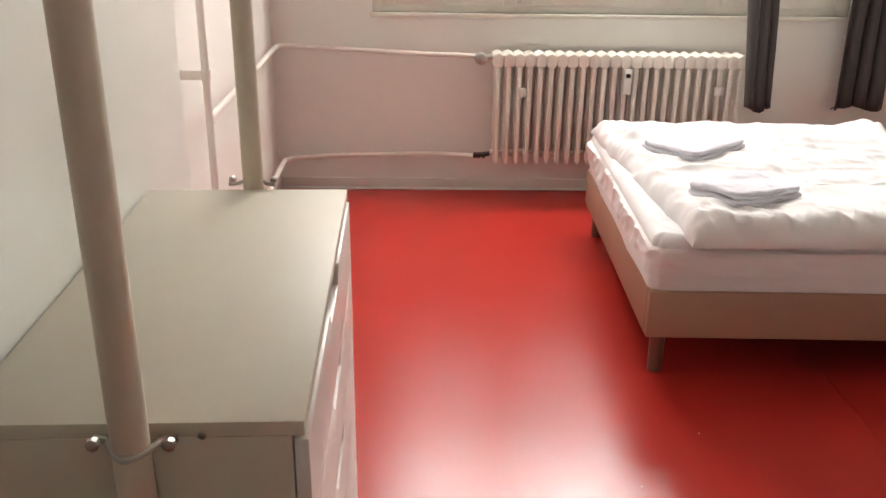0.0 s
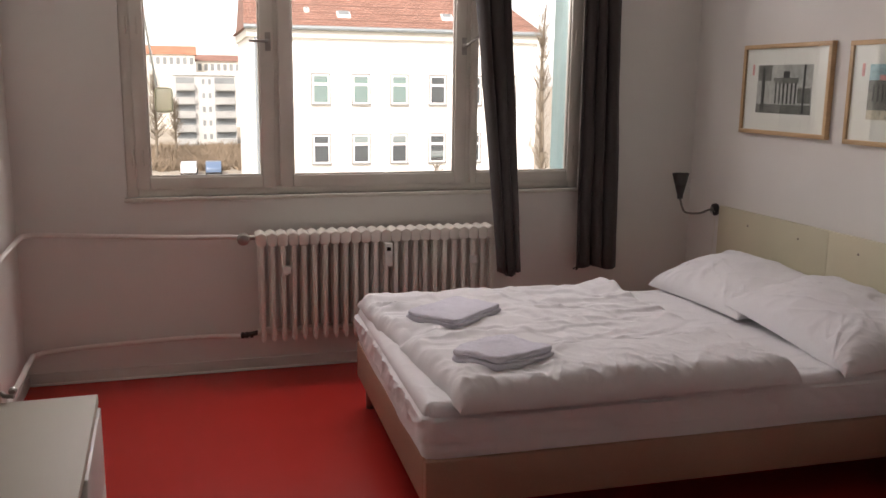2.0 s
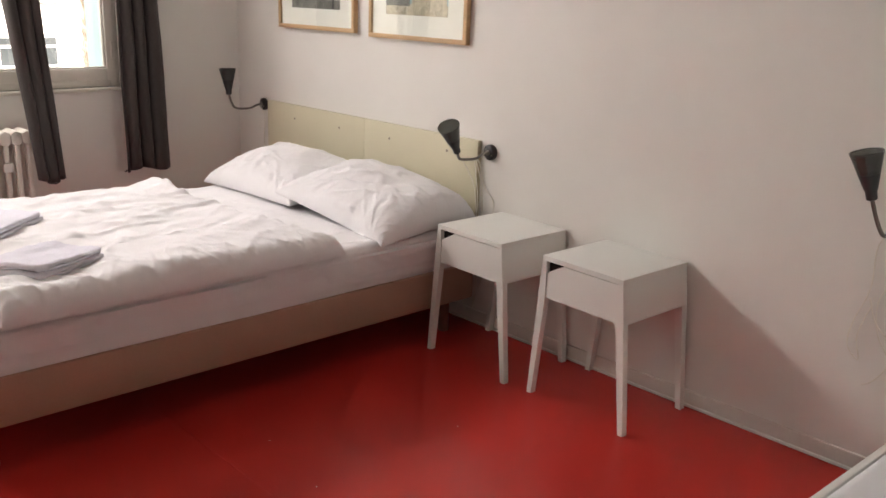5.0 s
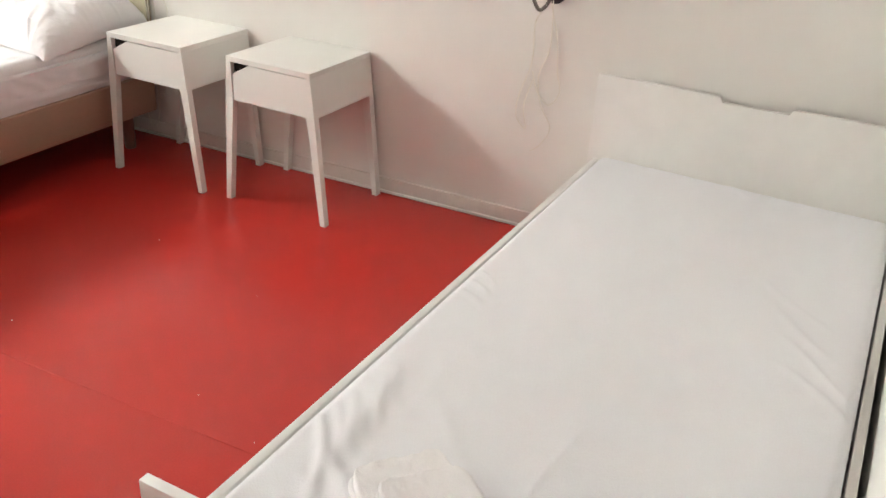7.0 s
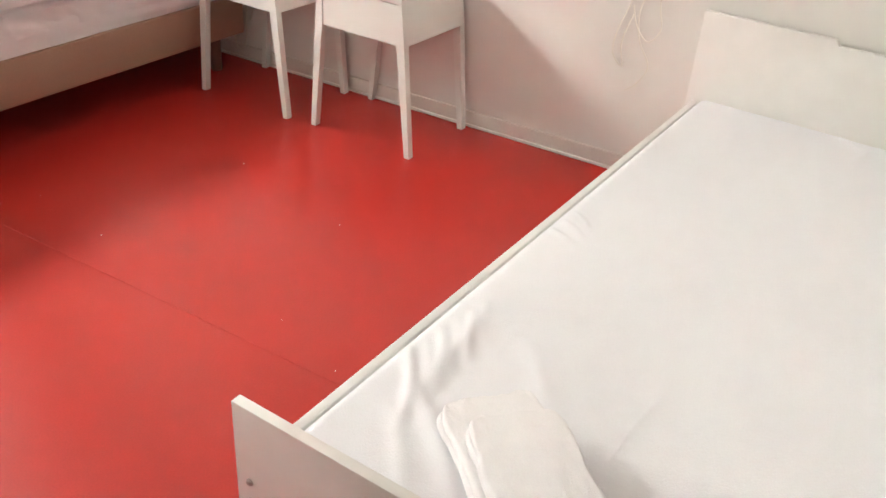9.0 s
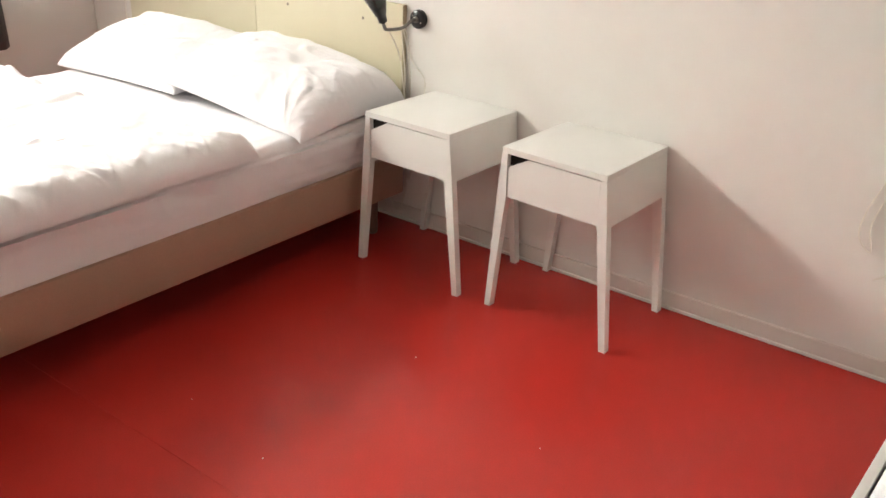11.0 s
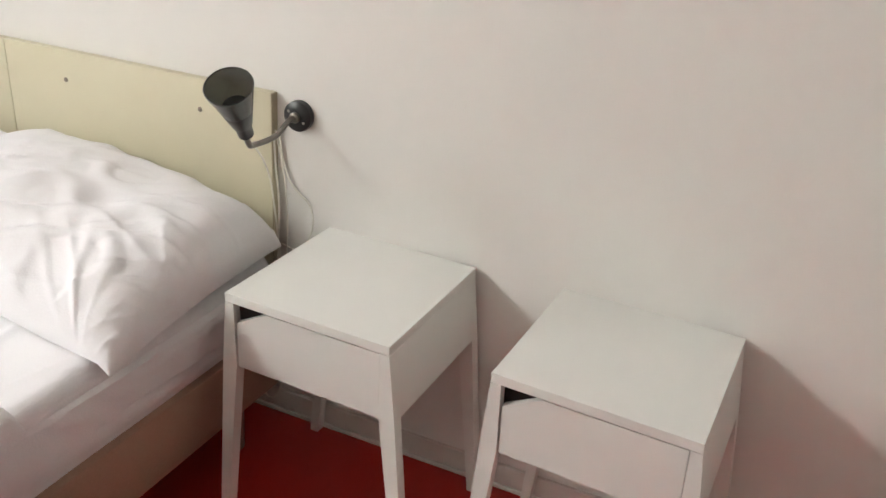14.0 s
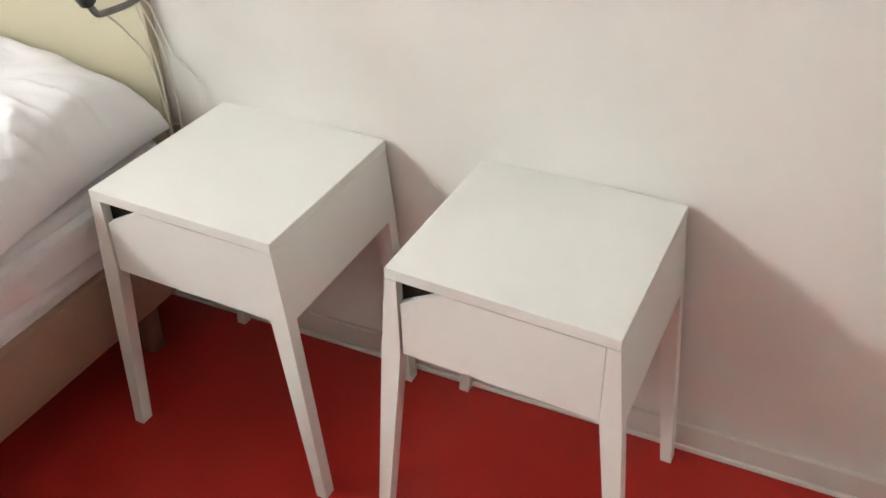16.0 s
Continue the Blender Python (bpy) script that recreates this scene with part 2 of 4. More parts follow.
def part(name, bm, material, parent=None, label="", smooth=True, at=None):
    """Links a bmesh as one mesh object under a thing or a part."""
    me = bpy.data.meshes.new(name)
    bmesh.ops.recalc_face_normals(bm, faces=bm.faces[:])
    bm.to_mesh(me)
    bm.free()
    me.materials.append(material)
    if smooth:
        me.shade_smooth()
        me.set_sharp_from_angle(angle=radians(40))
    ob = new(name, me)
    if at is not None:
        ob.matrix_basis = at
    if parent is not None:
        ob.parent = parent
    if label:
        ob["label"] = label
    return ob


def thing(name, m, label, category, group="", kind=""):
    ob = new(name)
    ob.empty_display_size = 0.1
    ob.matrix_basis = m
    return tagged(ob, label, category, group, kind)


def fbm(x, y, z=0.0, octaves=3):
    s, a = 0.0, 1.0
    for k in range(octaves):
        s += a * noise.noise(Vector((x, y, z)) * 2 ** k)
        a *= 0.5
    return s


# ---- the room ----
XL, XP, XR, YS, YW, CEIL = -0.56, -0.344, 3.084, 0.135, 5.155, 2.85
WX0, WX1, WZ0, WZ1 = -0.05, 2.36, 0.925, 2.62   # window opening


def structure(name, bm, material, label, category, smooth=False):
    return tagged(part(name, bm, material, None, "", smooth), label, category, kind="structure")


floor = structure("floor", box(-1.0, -1.6, -0.15, 3.5, 5.6, -0.004), M_SEAM, "floor of red sheet linoleum with welded seams", "floor")
for x0, x1 in ((-0.9, -0.4483), (-0.4472, 1.5535), (1.5546, 3.4)):
    part("linoleum_sheet", box(x0, -1.5, -0.004, x1, 5.5, 0.0), M_FLOOR, floor, smooth=False)
structure("ceiling", box(-1.0, -1.6, CEIL, 3.5, 5.6, CEIL + 0.15), M_CEIL, "plain white painted ceiling", "ceiling")
bm = box(-1.0, YW, 0, 3.5, YW + 0.36, WZ0 - 0.02)
box(-1.0, YW, WZ1, 3.5, YW + 0.36, CEIL, bm=bm)
box(-1.0, YW, WZ0 - 0.02, WX0, YW + 0.36, WZ1, bm=bm)
box(WX1, YW, WZ0 - 0.02, 3.5, YW + 0.36, WZ1, bm=bm)
structure("wall_north", bm, M_WALL, "white plastered outer wall around the window", "wall")
structure("wall_east", box(XR, -1.5, 0, XR + 0.2, YW, CEIL), M_WALL, "white plastered wall behind the beds", "wall")
structure("wall_west", box(XL - 0.2, -1.5, 0, XL, YW, CEIL), M_WALL, "white plastered side wall carrying heating pipes", "wall")
tagged(part("wall_west_projection", box(-0.26, -1.65, 0, 0, 0.805, CEIL), M_STAND, smooth=False, at=pose(XP, 1.95, 0, 0, 0, 1.8)), "smooth white panelled projection behind the drawers", "wall", kind="structure")
tagged(part("wall_south", box(-2.15, -0.2, 0, 0.2, 0, CEIL), M_WALL, smooth=False, at=pose(3.055, YS + 0.038, 0, 0, 0, -2.6)), kind="structure", label="white plastered wall beside the single bed", category="wall")
# two added walls, never in view: they close the room and dim its fill
structure("wall_unseen_side", box(0.92, -1.5, 0, 1.1, YS + 0.05, CEIL), M_FILLCUT, "unseen brown-grey closing wall, darkened to cut bounced fill light", "wall")
structure("wall_back", box(XL, -1.7, 0, 1.1, -1.5, CEIL), M_FILLCUT, "unseen brown-grey back wall, darkened to cut bounced fill light", "wall")
for nm, b in (("baseboard", (XR - 0.012, YS, 0, XR, YW, 0.062)), ("baseboard", (XL, YW - 0.012, 0, XR - 0.012, YW, 0.062)), ("baseboard", (XL, 2.755, 0, XL + 0.012, YW - 0.012, 0.062))):
    structure(nm, box(*b, bevel=0.003), M_BASE, "low grey plastic skirting strip along the wall", "baseboard", True)
lip = bpy.data.objects["baseboard"]
part("lip", box(XR - 0.020, YS, 0, XR - 0.012, YW - 0.012, 0.012, 0.003), M_PLASTIC, lip, "pale soft lip")
part("lip", box(XL + 0.012, YW - 0.020, 0, XR - 0.020, YW - 0.012, 0.012, 0.003), M_PLASTIC, bpy.data.objects["baseboard.001"], "pale soft lip")


# ---- window ----
def window():
    w = thing("window_1", pose(0, 0, 0), "three-part cream lacquered casement window with closed sashes", "window", kind="structure")
    y0, y1 = YW + 0.012, YW + 0.085
    bm = box(WX0, y0, WZ0, WX0 + 0.055, y1, WZ1, 0.004)
    box(WX1 - 0.055, y0, WZ0, WX1, y1, WZ1, 0.004, bm)
    box(WX0 + 0.055, y0, WZ0, WX1 - 0.055, y1, WZ0 + 0.045, 0.004, bm)
    box(WX0 + 0.055, y0, WZ1 - 0.05, WX1 - 0.055, y1, WZ1, 0.004, bm)
    for x in (0.685, 1.701):
        box(x - 0.024, y0, WZ0 + 0.045, x + 0.024, y1, WZ1 - 0.05, 0.004, bm)
    part("window_frame", bm, M_WINDOW, w)
    for a, ga, gb, b in ((0.0, 0.062, 0.608, 0.673), (0.697, 0.763, 1.626, 1.689), (1.713, 1.748, 2.287, 2.34)):
        z0, z1, t = WZ0 + 0.038, WZ1 - 0.045, 0.06
        ya, yb = y0 - 0.014, y0 + 0.05
        bm = box(a, ya, z0, ga, yb, z1, 0.006)
        box(gb, ya, z0, b, yb, z1, 0.006, bm)
        box(ga, ya, z0, gb, yb, z0 + t, 0.006, bm)
        box(ga, ya, z1 - t, gb, yb, z1, 0.006, bm)
        # glazing bead round the glass
        for u0, v0, u1, v1 in ((ga, z0 + t, ga + 0.009, z1 - t), (gb - 0.009, z0 + t, gb, z1 - t), (ga + 0.009, z0 + t, gb - 0.009, z0 + t + 0.009), (ga + 0.009, z1 - t - 0.009, gb - 0.009, z1 - t)):
            box(u0, ya + 0.012, v0, u1, ya + 0.03, v1, 0.003, bm)
        sash = part("sash", bm, M_WINDOW, w)
        pane = part("pane", box(ga - 0.004, ya + 0.03, z0 + t - 0.004, gb + 0.004, ya + 0.034, z1 - t + 0.004), M_GLASS, sash, "clear glass", False)
        pane.visible_shadow = False
    for x, turn in ((0.648, 90), (1.672, -52)):
        h = part("handle", lathe([(0.013, 0), (0.013, 0.016), (0.008, 0.02), (0.008, 0.05)], 14, pose(x, y0 - 0.012, 1.69, 90)), M_CHROME, w, "worn metal window handle")
        s, c = math.sin(radians(turn)), math.cos(radians(turn))
        part("lever", tube([(x, y0 - 0.055, 1.69), (x - 0.05 * s, y0 - 0.06, 1.69 - 0.0 * c + 0.05 * c), (x - 0.095 * s, y0 - 0.058, 1.69 + 0.095 * c)], (0.008, 0.006), 10), M_CHROME, h)
        part("rosette", box(x - 0.014, y0 - 0.018, 1.645, x + 0.014, y0 - 0.014, 1.735, 0.002), M_CHROME, h)
    for x in (0.0, 0.045, 2.305):
        for z in (1.12, 1.75):
            part("hinge", lathe([(0.006, -0.04), (0.007, -0.036), (0.007, 0.036), (0.006, 0.04)], 10, pose(x - 0.012 if x < 1 else x + 0.012, y0 - 0.012, z)), M_WINDOW, w)
    part("window_sill", box(WX0 - 0.012, YW - 0.028, WZ0 - 0.02, WX1 + 0.018, YW + 0.012, WZ0, 0.005), M_WINDOW, w, "thin cream sill board")
    bm = box(WX1 - 0.005, y1, WZ0, WX1 + 0.0, YW + 0.40, WZ1)
    box(WX0, y1, WZ0, WX0 + 0.005, YW + 0.40, WZ1, bm=bm)
    box(WX0 + 0.005, y1, WZ0 - 0.02, WX1 - 0.005, YW + 0.42, WZ0 + 0.005, bm=bm)
    part("outer_reveal", bm, M_REVEAL, w, "pale teal outer reveal", False)
    pull = part("blind_pull", box(0.095, y1 + 0.06, 1.335, 0.185, y1 + 0.072, 1.46, 0.02, seg=4), M_PULL, w, "cream plastic pull outside the glass")
    part("cord", tube([(0.03, y1 + 0.066, 2.3), (0.055, y1 + 0.066, 1.9), (0.11, y1 + 0.066, 1.46)], 0.006, 8), M_PLASTIC, pull)


window()


# ---- radiator and pipes ----
def radiator():
    n, x0, x1, z0, z1 = 24, 0.552, 1.818, 0.190, 0.765
    yf, yb = YW - 0.175, YW - 0.045
    r = thing("radiator", pose((x0 + x1) / 2, (yf + yb) / 2, z0), "cream enamelled column radiator with many slim sections", "radiator")
    p, cx, cy = (x1 - x0) / n, (x0 + x1) / 2, (yf + yb) / 2

    def section():
        # a pressed steel fin: ridged head as wide as the pitch, slim web, pointed foot
        h, d, e = z1 - z0, (yb - yf) / 2, p / 2 - 0.0006
        bm = prism([(0, h), (-e, h - 0.013), (-e, h - 0.058), (-0.0130, h - 0.080), (0.0130, h - 0.080), (e, h - 0.058), (e, h - 0.013)], "y", -d, d, None, 0.0035)
        for y in (-d, d - 0.030):        # front and back columns
            prism([(-0.0125, h - 0.079), (-0.0112, 0.085), (-0.0140, 0.045), (-0.0095, 0.012), (0, 0), (0.0095, 0.012), (0.0140, 0.045), (0.0112, 0.085), (0.0125, h - 0.079)], "y", y, y + 0.030, bm, 0.0045)
        for v in bm.verts:               # the head slopes down to the front and back
            if v.co.z > h - 0.06:
                v.co.z -= 0.010 * max(0.0, (abs(v.co.y) - d + 0.03) / 0.03)
        lathe([(0.019, -p / 2), (0.019, p / 2)], 14, pose(0, 0, 0.045, 0, 90, 0), bm)
        return bm

    first = part("section", section(), M_RADIATOR, r, at=pose(x0 + p / 2 - cx, 0, 0))
    for k in range(1, n):
        o = new("section", first.data)
        o.parent = r
        o.matrix_basis = pose(x0 + p * (k + 0.5) - cx, 0, 0)
    tag = part("heat_meter", box(1.199 - cx, yf - 0.028 - cy, 0.372, 1.240 - cx, yf + 0.002 - cy, 0.495, 0.006), M_PLASTIC, r, "white plastic heat meter with a small display")
    part("display", box(1.209 - cx, yf - 0.0295 - cy, 0.455, 1.230 - cx, yf - 0.0275 - cy, 0.475), M_DARK, tag, smooth=False)
    for x, z in ((0.70, 0.350), (1.685, 0.366)):
        part("clip", box(x - 0.022 - cx, yf - 0.012 - cy, z, x + 0.022 - cx, yf + 0.004 - cy, z + 0.045, 0.004), M_PLASTIC, r, "white plastic clip")
    for x in (0.8, 1.6):
        part("bracket", box(x - 0.01 - cx, 0.03, 0.04, x + 0.01 - cx, YW - cy, 0.06, 0.002), M_RADIATOR, r)
    v = part("valve", lathe([(0.012, -0.02), (0.016, 0.01), (0.027, 0.016), (0.031, 0.03), (0.031, 0.055), (0.025, 0.07), (0.008, 0.076)], 18, pose(x0 - 0.06 - cx, 0.004, 0.535, 90)), M_CHROME, r, "worn chrome radiator valve")
    part("valve_body", tube([(x0 - cx + 0.02, 0, 0.535), (x0 - cx - 0.075, 0, 0.535)], 0.013, 12), M_CHROME, v)
    lo = part("return_valve", tube([(x0 - cx + 0.02, 0, 0.045), (x0 - cx - 0.02, 0, 0.036), (x0 - cx - 0.085, 0, 0.026)], 0.012, 12), M_DARKMETAL, r, "dark metal return valve")
    for dx in (-0.03, -0.055, -0.075):
        part("nut", lathe([(0.017, -0.007), (0.017, 0.007)], 6, pose(x0 - cx + dx, 0, 0.030, 0, 90, 0)), M_DARKMETAL, lo)


radiator()
YP = YW - 0.07
t1 = tagged(part("heating_pipe", tube([(0.48, YW - 0.11, 0.725), (0.42, YW - 0.08, 0.727), (0.2, YP + 0.02, 0.728), (-0.2, YP + 0.02, 0.748), (-0.44, YP + 0.015, 0.762), (-0.505, YP - 0.03, 0.768), (-0.518, YP - 0.12, 0.768), (-0.505, 4.6, 0.773), (-0.488, 4.0, 0.78), (-0.475, 3.5, 0.788), (-0.458, 3.366, 0.79)], 0.0125, 12), M_PIPE), "thin painted heating pipe running to the radiator", "pipe")
t2 = tagged(part("heating_pipe", tube([(0.47, YW - 0.11, 0.216), (0.40, YW - 0.08, 0.213), (0.2, YP + 0.02, 0.208), (-0.2, YP + 0.02, 0.196), (-0.43, YP + 0.015, 0.184), (-0.495, YP - 0.03, 0.184), (-0.507, YP - 0.12, 0.188), (-0.49, 4.3, 0.2), (-0.458, 3.366, 0.205)], 0.0125, 12), M_PIPE), "thin painted heating return pipe near the floor", "pipe")
riser = tagged(part("riser_pipe", tube([(-0.458, 3.36, 0.0), (-0.458, 3.36, 1.2), (-0.458, 3.36, CEIL)], 0.0125, 14, smooth=1), M_PIPE), "upright painted heating riser standing off the wall", "pipe")
cl = part("clamp", box(XL, 3.352, 0.925, -0.469, 3.368, 0.955, 0.003), M_PIPE, riser, "painted wall clamp")
part("clamp_ring", lathe([(0.0165, 0.925), (0.0165, 0.955)], 16, pose(-0.458, 3.36, 0)), M_PIPE, cl)


# ---- curtains ----
def curtain(name, x0t, x1t, x0b, x1b, zb, y, seed, label):
    c = thing(name, pose((x0b + x1b) / 2, y, zb), label, "curtain", "curtains at the window")
    zt, folds, ox = 2.68, 3.0, (x0b + x1b) / 2

    def sheet(u, v):
        z = zb + (zt - zb) * v
        a, b = x0b + (x0t - x0b) * v, x1b + (x1t - x1b) * v
        ph = folds * 2 * math.pi * (u + 0.06 * math.sin(4 * u + seed)) + 1.1 * fbm(u * 2.2, v * 1.2, seed)
        depth = 0.036 * (0.65 + 0.35 * math.sin(5 * u + seed)) * (1.0 - 0.2 * v)
        x = a + (b - a) * u + 0.012 * math.cos(ph) + 0.006 * fbm(u * 2, v * 4, seed + 3)
        droop = 0.012 * math.sin(7 * u + seed) * (1 - v) ** 6
        return (x - ox, depth * math.sin(ph) + 0.008 * fbm(u * 4, v * 3, seed), z - zb + droop)

    cloth = part("cloth", grid(70, 50, sheet), M_CURTAIN, c)
    sol = cloth.modifiers.new("thick", "SOLIDIFY")
    sol.thickness = 0.003
    part("hem", tube([(x0b - ox + (x1b - x0b) * k / 10, 0.034 * math.sin(folds * 2 * math.pi * k / 10 + 0.3) * 0.9, 0.004 + 0.012 * math.sin(7 * k / 10 + seed)) for k in range(11)], 0.004, 8), M_CURTAIN, c)


curtain("curtain", 1.58, 1.785, 1.81, 1.925, 0.50, YW - 0.235, 1.0, "narrow charcoal curtain gathered in front of the window")
curtain("curtain", 2.295, 2.50, 2.305, 2.55, 0.485, YW - 0.11, 5.0, "charcoal curtain drawn aside at the window edge")
rail = tagged(part("curtain_rail", box(-0.2, YW - 0.26, 2.68, 2.75, YW - 0.09, 2.71, 0.004), M_WINDOW), "plain cream curtain rail fixed above the window", "curtain rail")
part("bracket", box(0.3, YW - 0.1, 2.69, 0.36, YW, 2.72, 0.003), M_WINDOW, rail)
part("bracket", box(2.2, YW - 0.1, 2.69, 2.26, YW, 2.72, 0.003), M_WINDOW, rail)


# ---- double bed ----
BX0, BX1, BY0, BY1, BTURN = 0.949, 3.03, 3.118, 4.488, -1.5


def double_bed():
    cx, cy = (BX0 + BX1) / 2, (BY0 + BY1) / 2
    b = thing("double_bed", pose(cx, cy, 0, 0, 0, BTURN), "low double bed with beige upholstered base", "bed")
    lx, ly = (BX1 - BX0) / 2, (BY1 - BY0) / 2
    z0, z1, t = 0.148, 0.31, 0.035
    part("side_panel", box(-lx, -ly, z0, lx, -ly + t, z1, 0.008), M_BEDBASE, b)
    part("side_panel", box(-lx, ly - t, z0, lx, ly, z1, 0.008), M_BEDBASE, b)
    part("foot_panel", box(-lx - 0.002, -ly + t, z0, -lx + t, ly - t, z1, 0.008), M_BEDBASE, b)
    part("head_panel", box(lx - t, -ly + t, z0, lx, ly - t, z1, 0.008), M_BEDBASE, b)
    # solid slab for the slats, black to paint the shade inside the base
    part("shade_black_base", box(-lx + t, -ly + t, z0 + 0.05, lx - t, ly - t, z1 - 0.02), M_DARK, b, smooth=False)
    for x in (-lx + 0.055, lx - 0.12):
        for y in (-ly + 0.06, ly - 0.06):
            part("leg", lathe([(0.021, 0), (0.023, 0.004), (0.026, z0 + 0.002)], 16, pose(x, y, 0)), M_LEG, b, "round brown wooden leg")


double_bed()


def soft_slab(sx, sy, h, rad, nu, nv, relief, side):
    """A mattress in its sheet: rounded top with relief(x, y), and a skirt that bulges by side(s, z)."""
    def q(t):
        return 0.5 - 0.5 * math.cos(math.pi * t) * (0.45 + 0.55 * abs(math.cos(math.pi * t)))

    def top(u, v):
        x, y = (q(u) - 0.5) * sx, (q(v) - 0.5) * sy
        e = 1.0
        z = h
        for d in (sx / 2 - abs(x), sy / 2 - abs(y)):
            if d < rad:
                z -= rad - math.sqrt(max(0.0, rad * rad - (rad - d) ** 2))
                e *= d / rad
        # rounded corners in plan
        cx, cy = sx / 2 - rad, sy / 2 - rad
        if abs(x) > cx and abs(y) > cy:
            ox, oy = abs(x) - cx, abs(y) - cy
            k = max(ox, oy) / max(math.hypot(ox, oy), 1e-9)
            x, y = math.copysign(cx + ox * k, x), math.copysign(cy + oy * k, y)
        return Vector((x, y, max(z, h - rad) + relief(x, y) * min(1.0, 0.15 + e)))

    bm = grid(nu, nv, top)
    bm.verts.ensure_lookup_table()
    idx = lambda i, j: bm.verts[i * (nv + 1) + j]
    rim = [idx(i, 0) for i in range(nu)] + [idx(nu, j) for j in range(nv)] + [idx(i, nv) for i in range(nu, 0, -1)] + [idx(0, j) for j in range(nv, 0, -1)]
    rows, last = 12, rim
    z0 = h - rad
    for k in range(1, rows + 1):
        new_row = []
        for v in rim:
            out = Vector((v.co.x / sx, v.co.y / sy, 0))
            n = Vector((math.copysign(1, out.x) if abs(out.x) >= abs(out.y) else 0, math.copysign(1, out.y) if abs(out.y) > abs(out.x) else 0, 0))
            z = z0 * (1 - k / rows)
            s = v.co.y if n.x else v.co.x
            new_row.append(bm.verts.new((v.co.x + n.x * side(s, z, n), v.co.y + n.y * side(s, z, n), z)))
        for a in range(len(rim)):
            b = (a + 1) % len(rim)
            bm.faces.new((last[a], last[b], new_row[b], new_row[a]))
        last = new_row
    return bm


def stroke(x, y, ax, ay, bx, by, width):
    """Height 0 to 1 of a tapering fold running from a to b."""
    dx, dy = bx - ax, by - ay
    n2 = dx * dx + dy * dy
    k = ((x - ax) * dx + (y - ay) * dy) / n2
    if k < -0.1 or k > 1.1:
        return 0.0
    off = ((x - ax) * dy - (y - ay) * dx) / math.sqrt(n2) + 0.012 * math.sin(3 * k + 9 * ax)
    if abs(off) > 3 * width:
        return 0.0
    return math.exp(-(off / width) ** 2) * math.sin(math.pi * (k + 0.1) / 1.2) ** 0.8


def crease(a, k=3):
    return (1 - min(1.0, abs(a))) ** k


def soft(a, k=2):
    return (1 - min(1.0, a * a)) ** k


MZ = 0.493
BCX, BCY = (BX0 + BX1) / 2, (BY0 + BY1) / 2


def core_side(s, z, n):
    return 0.006 * fbm(s * 2.0, z * 4, 3.0 + n.x) + 0.006 * math.sin(math.pi * min(1, z / 0.15)) + 0.007 * soft(fbm(s * 1.1 + 2 * z, z * 11.0 - 0.5 * s, 5.0 + n.x, 1) * 3.0)


def sheet_relief(x, y):
    w = fbm(x * 1.2, y * 1.2, 9.0)
    r = 0.005 * w + 0.004 * crease(fbm(x * 5 + 2 * y, y * 1.6, 4.0) * 4, 3)
    for y0, xa, xb in ((-0.46, 0.36, 0.52), (-0.22, 0.22, 0.55), (0.03, 0.30, 0.48), (0.10, 0.26, 0.42), (0.30, 0.24, 0.45), (0.42, 0.22, 0.40)):
        r += 0.0045 * stroke(x, y, xa, y0, xb, y0 + 0.015, 0.009)      # press folds
    return r + 0.004 * crease(fbm(x * 2.0, y * 4.0 + x, 12.0) * 4, 3)


def sheet_side(s, z, n):
    foot = 1.0 if n.x < 0 else 0.4
    g = crease(fbm(s * 5.0 + 3 * z, z * 5.0 + s * 1.2, 7.0) * 2.5, 2)
    return 0.004 + 0.010 * foot * g + 0.007 * fbm(s * 2.0, z * 6, 2.0) + 0.007 * soft(fbm(s * 1.3 + 1.5 * z, z * 12.0 + 0.7 * s, 9.0 + n.x, 1) * 3.0)


tagged(part("mattress", soft_slab(2.065, 1.325, MZ - 0.02 - 0.292, 0.04, 60, 40, lambda x, y: 0.004 * fbm(x * 2, y * 2, 1), core_side), M_SHEET, at=pose(BCX, BCY, 0.292, 0, 0, BTURN)), "thick mattress in a white fitted sheet", "mattress")
tagged(part("fitted_sheet", soft_slab(2.082, 1.345, 0.125, 0.04, 170, 200, sheet_relief, sheet_side), M_SHEET, at=pose(BCX, BCY, MZ - 0.125, 0, 0, BTURN)), "white cotton under-sheet tucked round the mattress", "bed sheet")


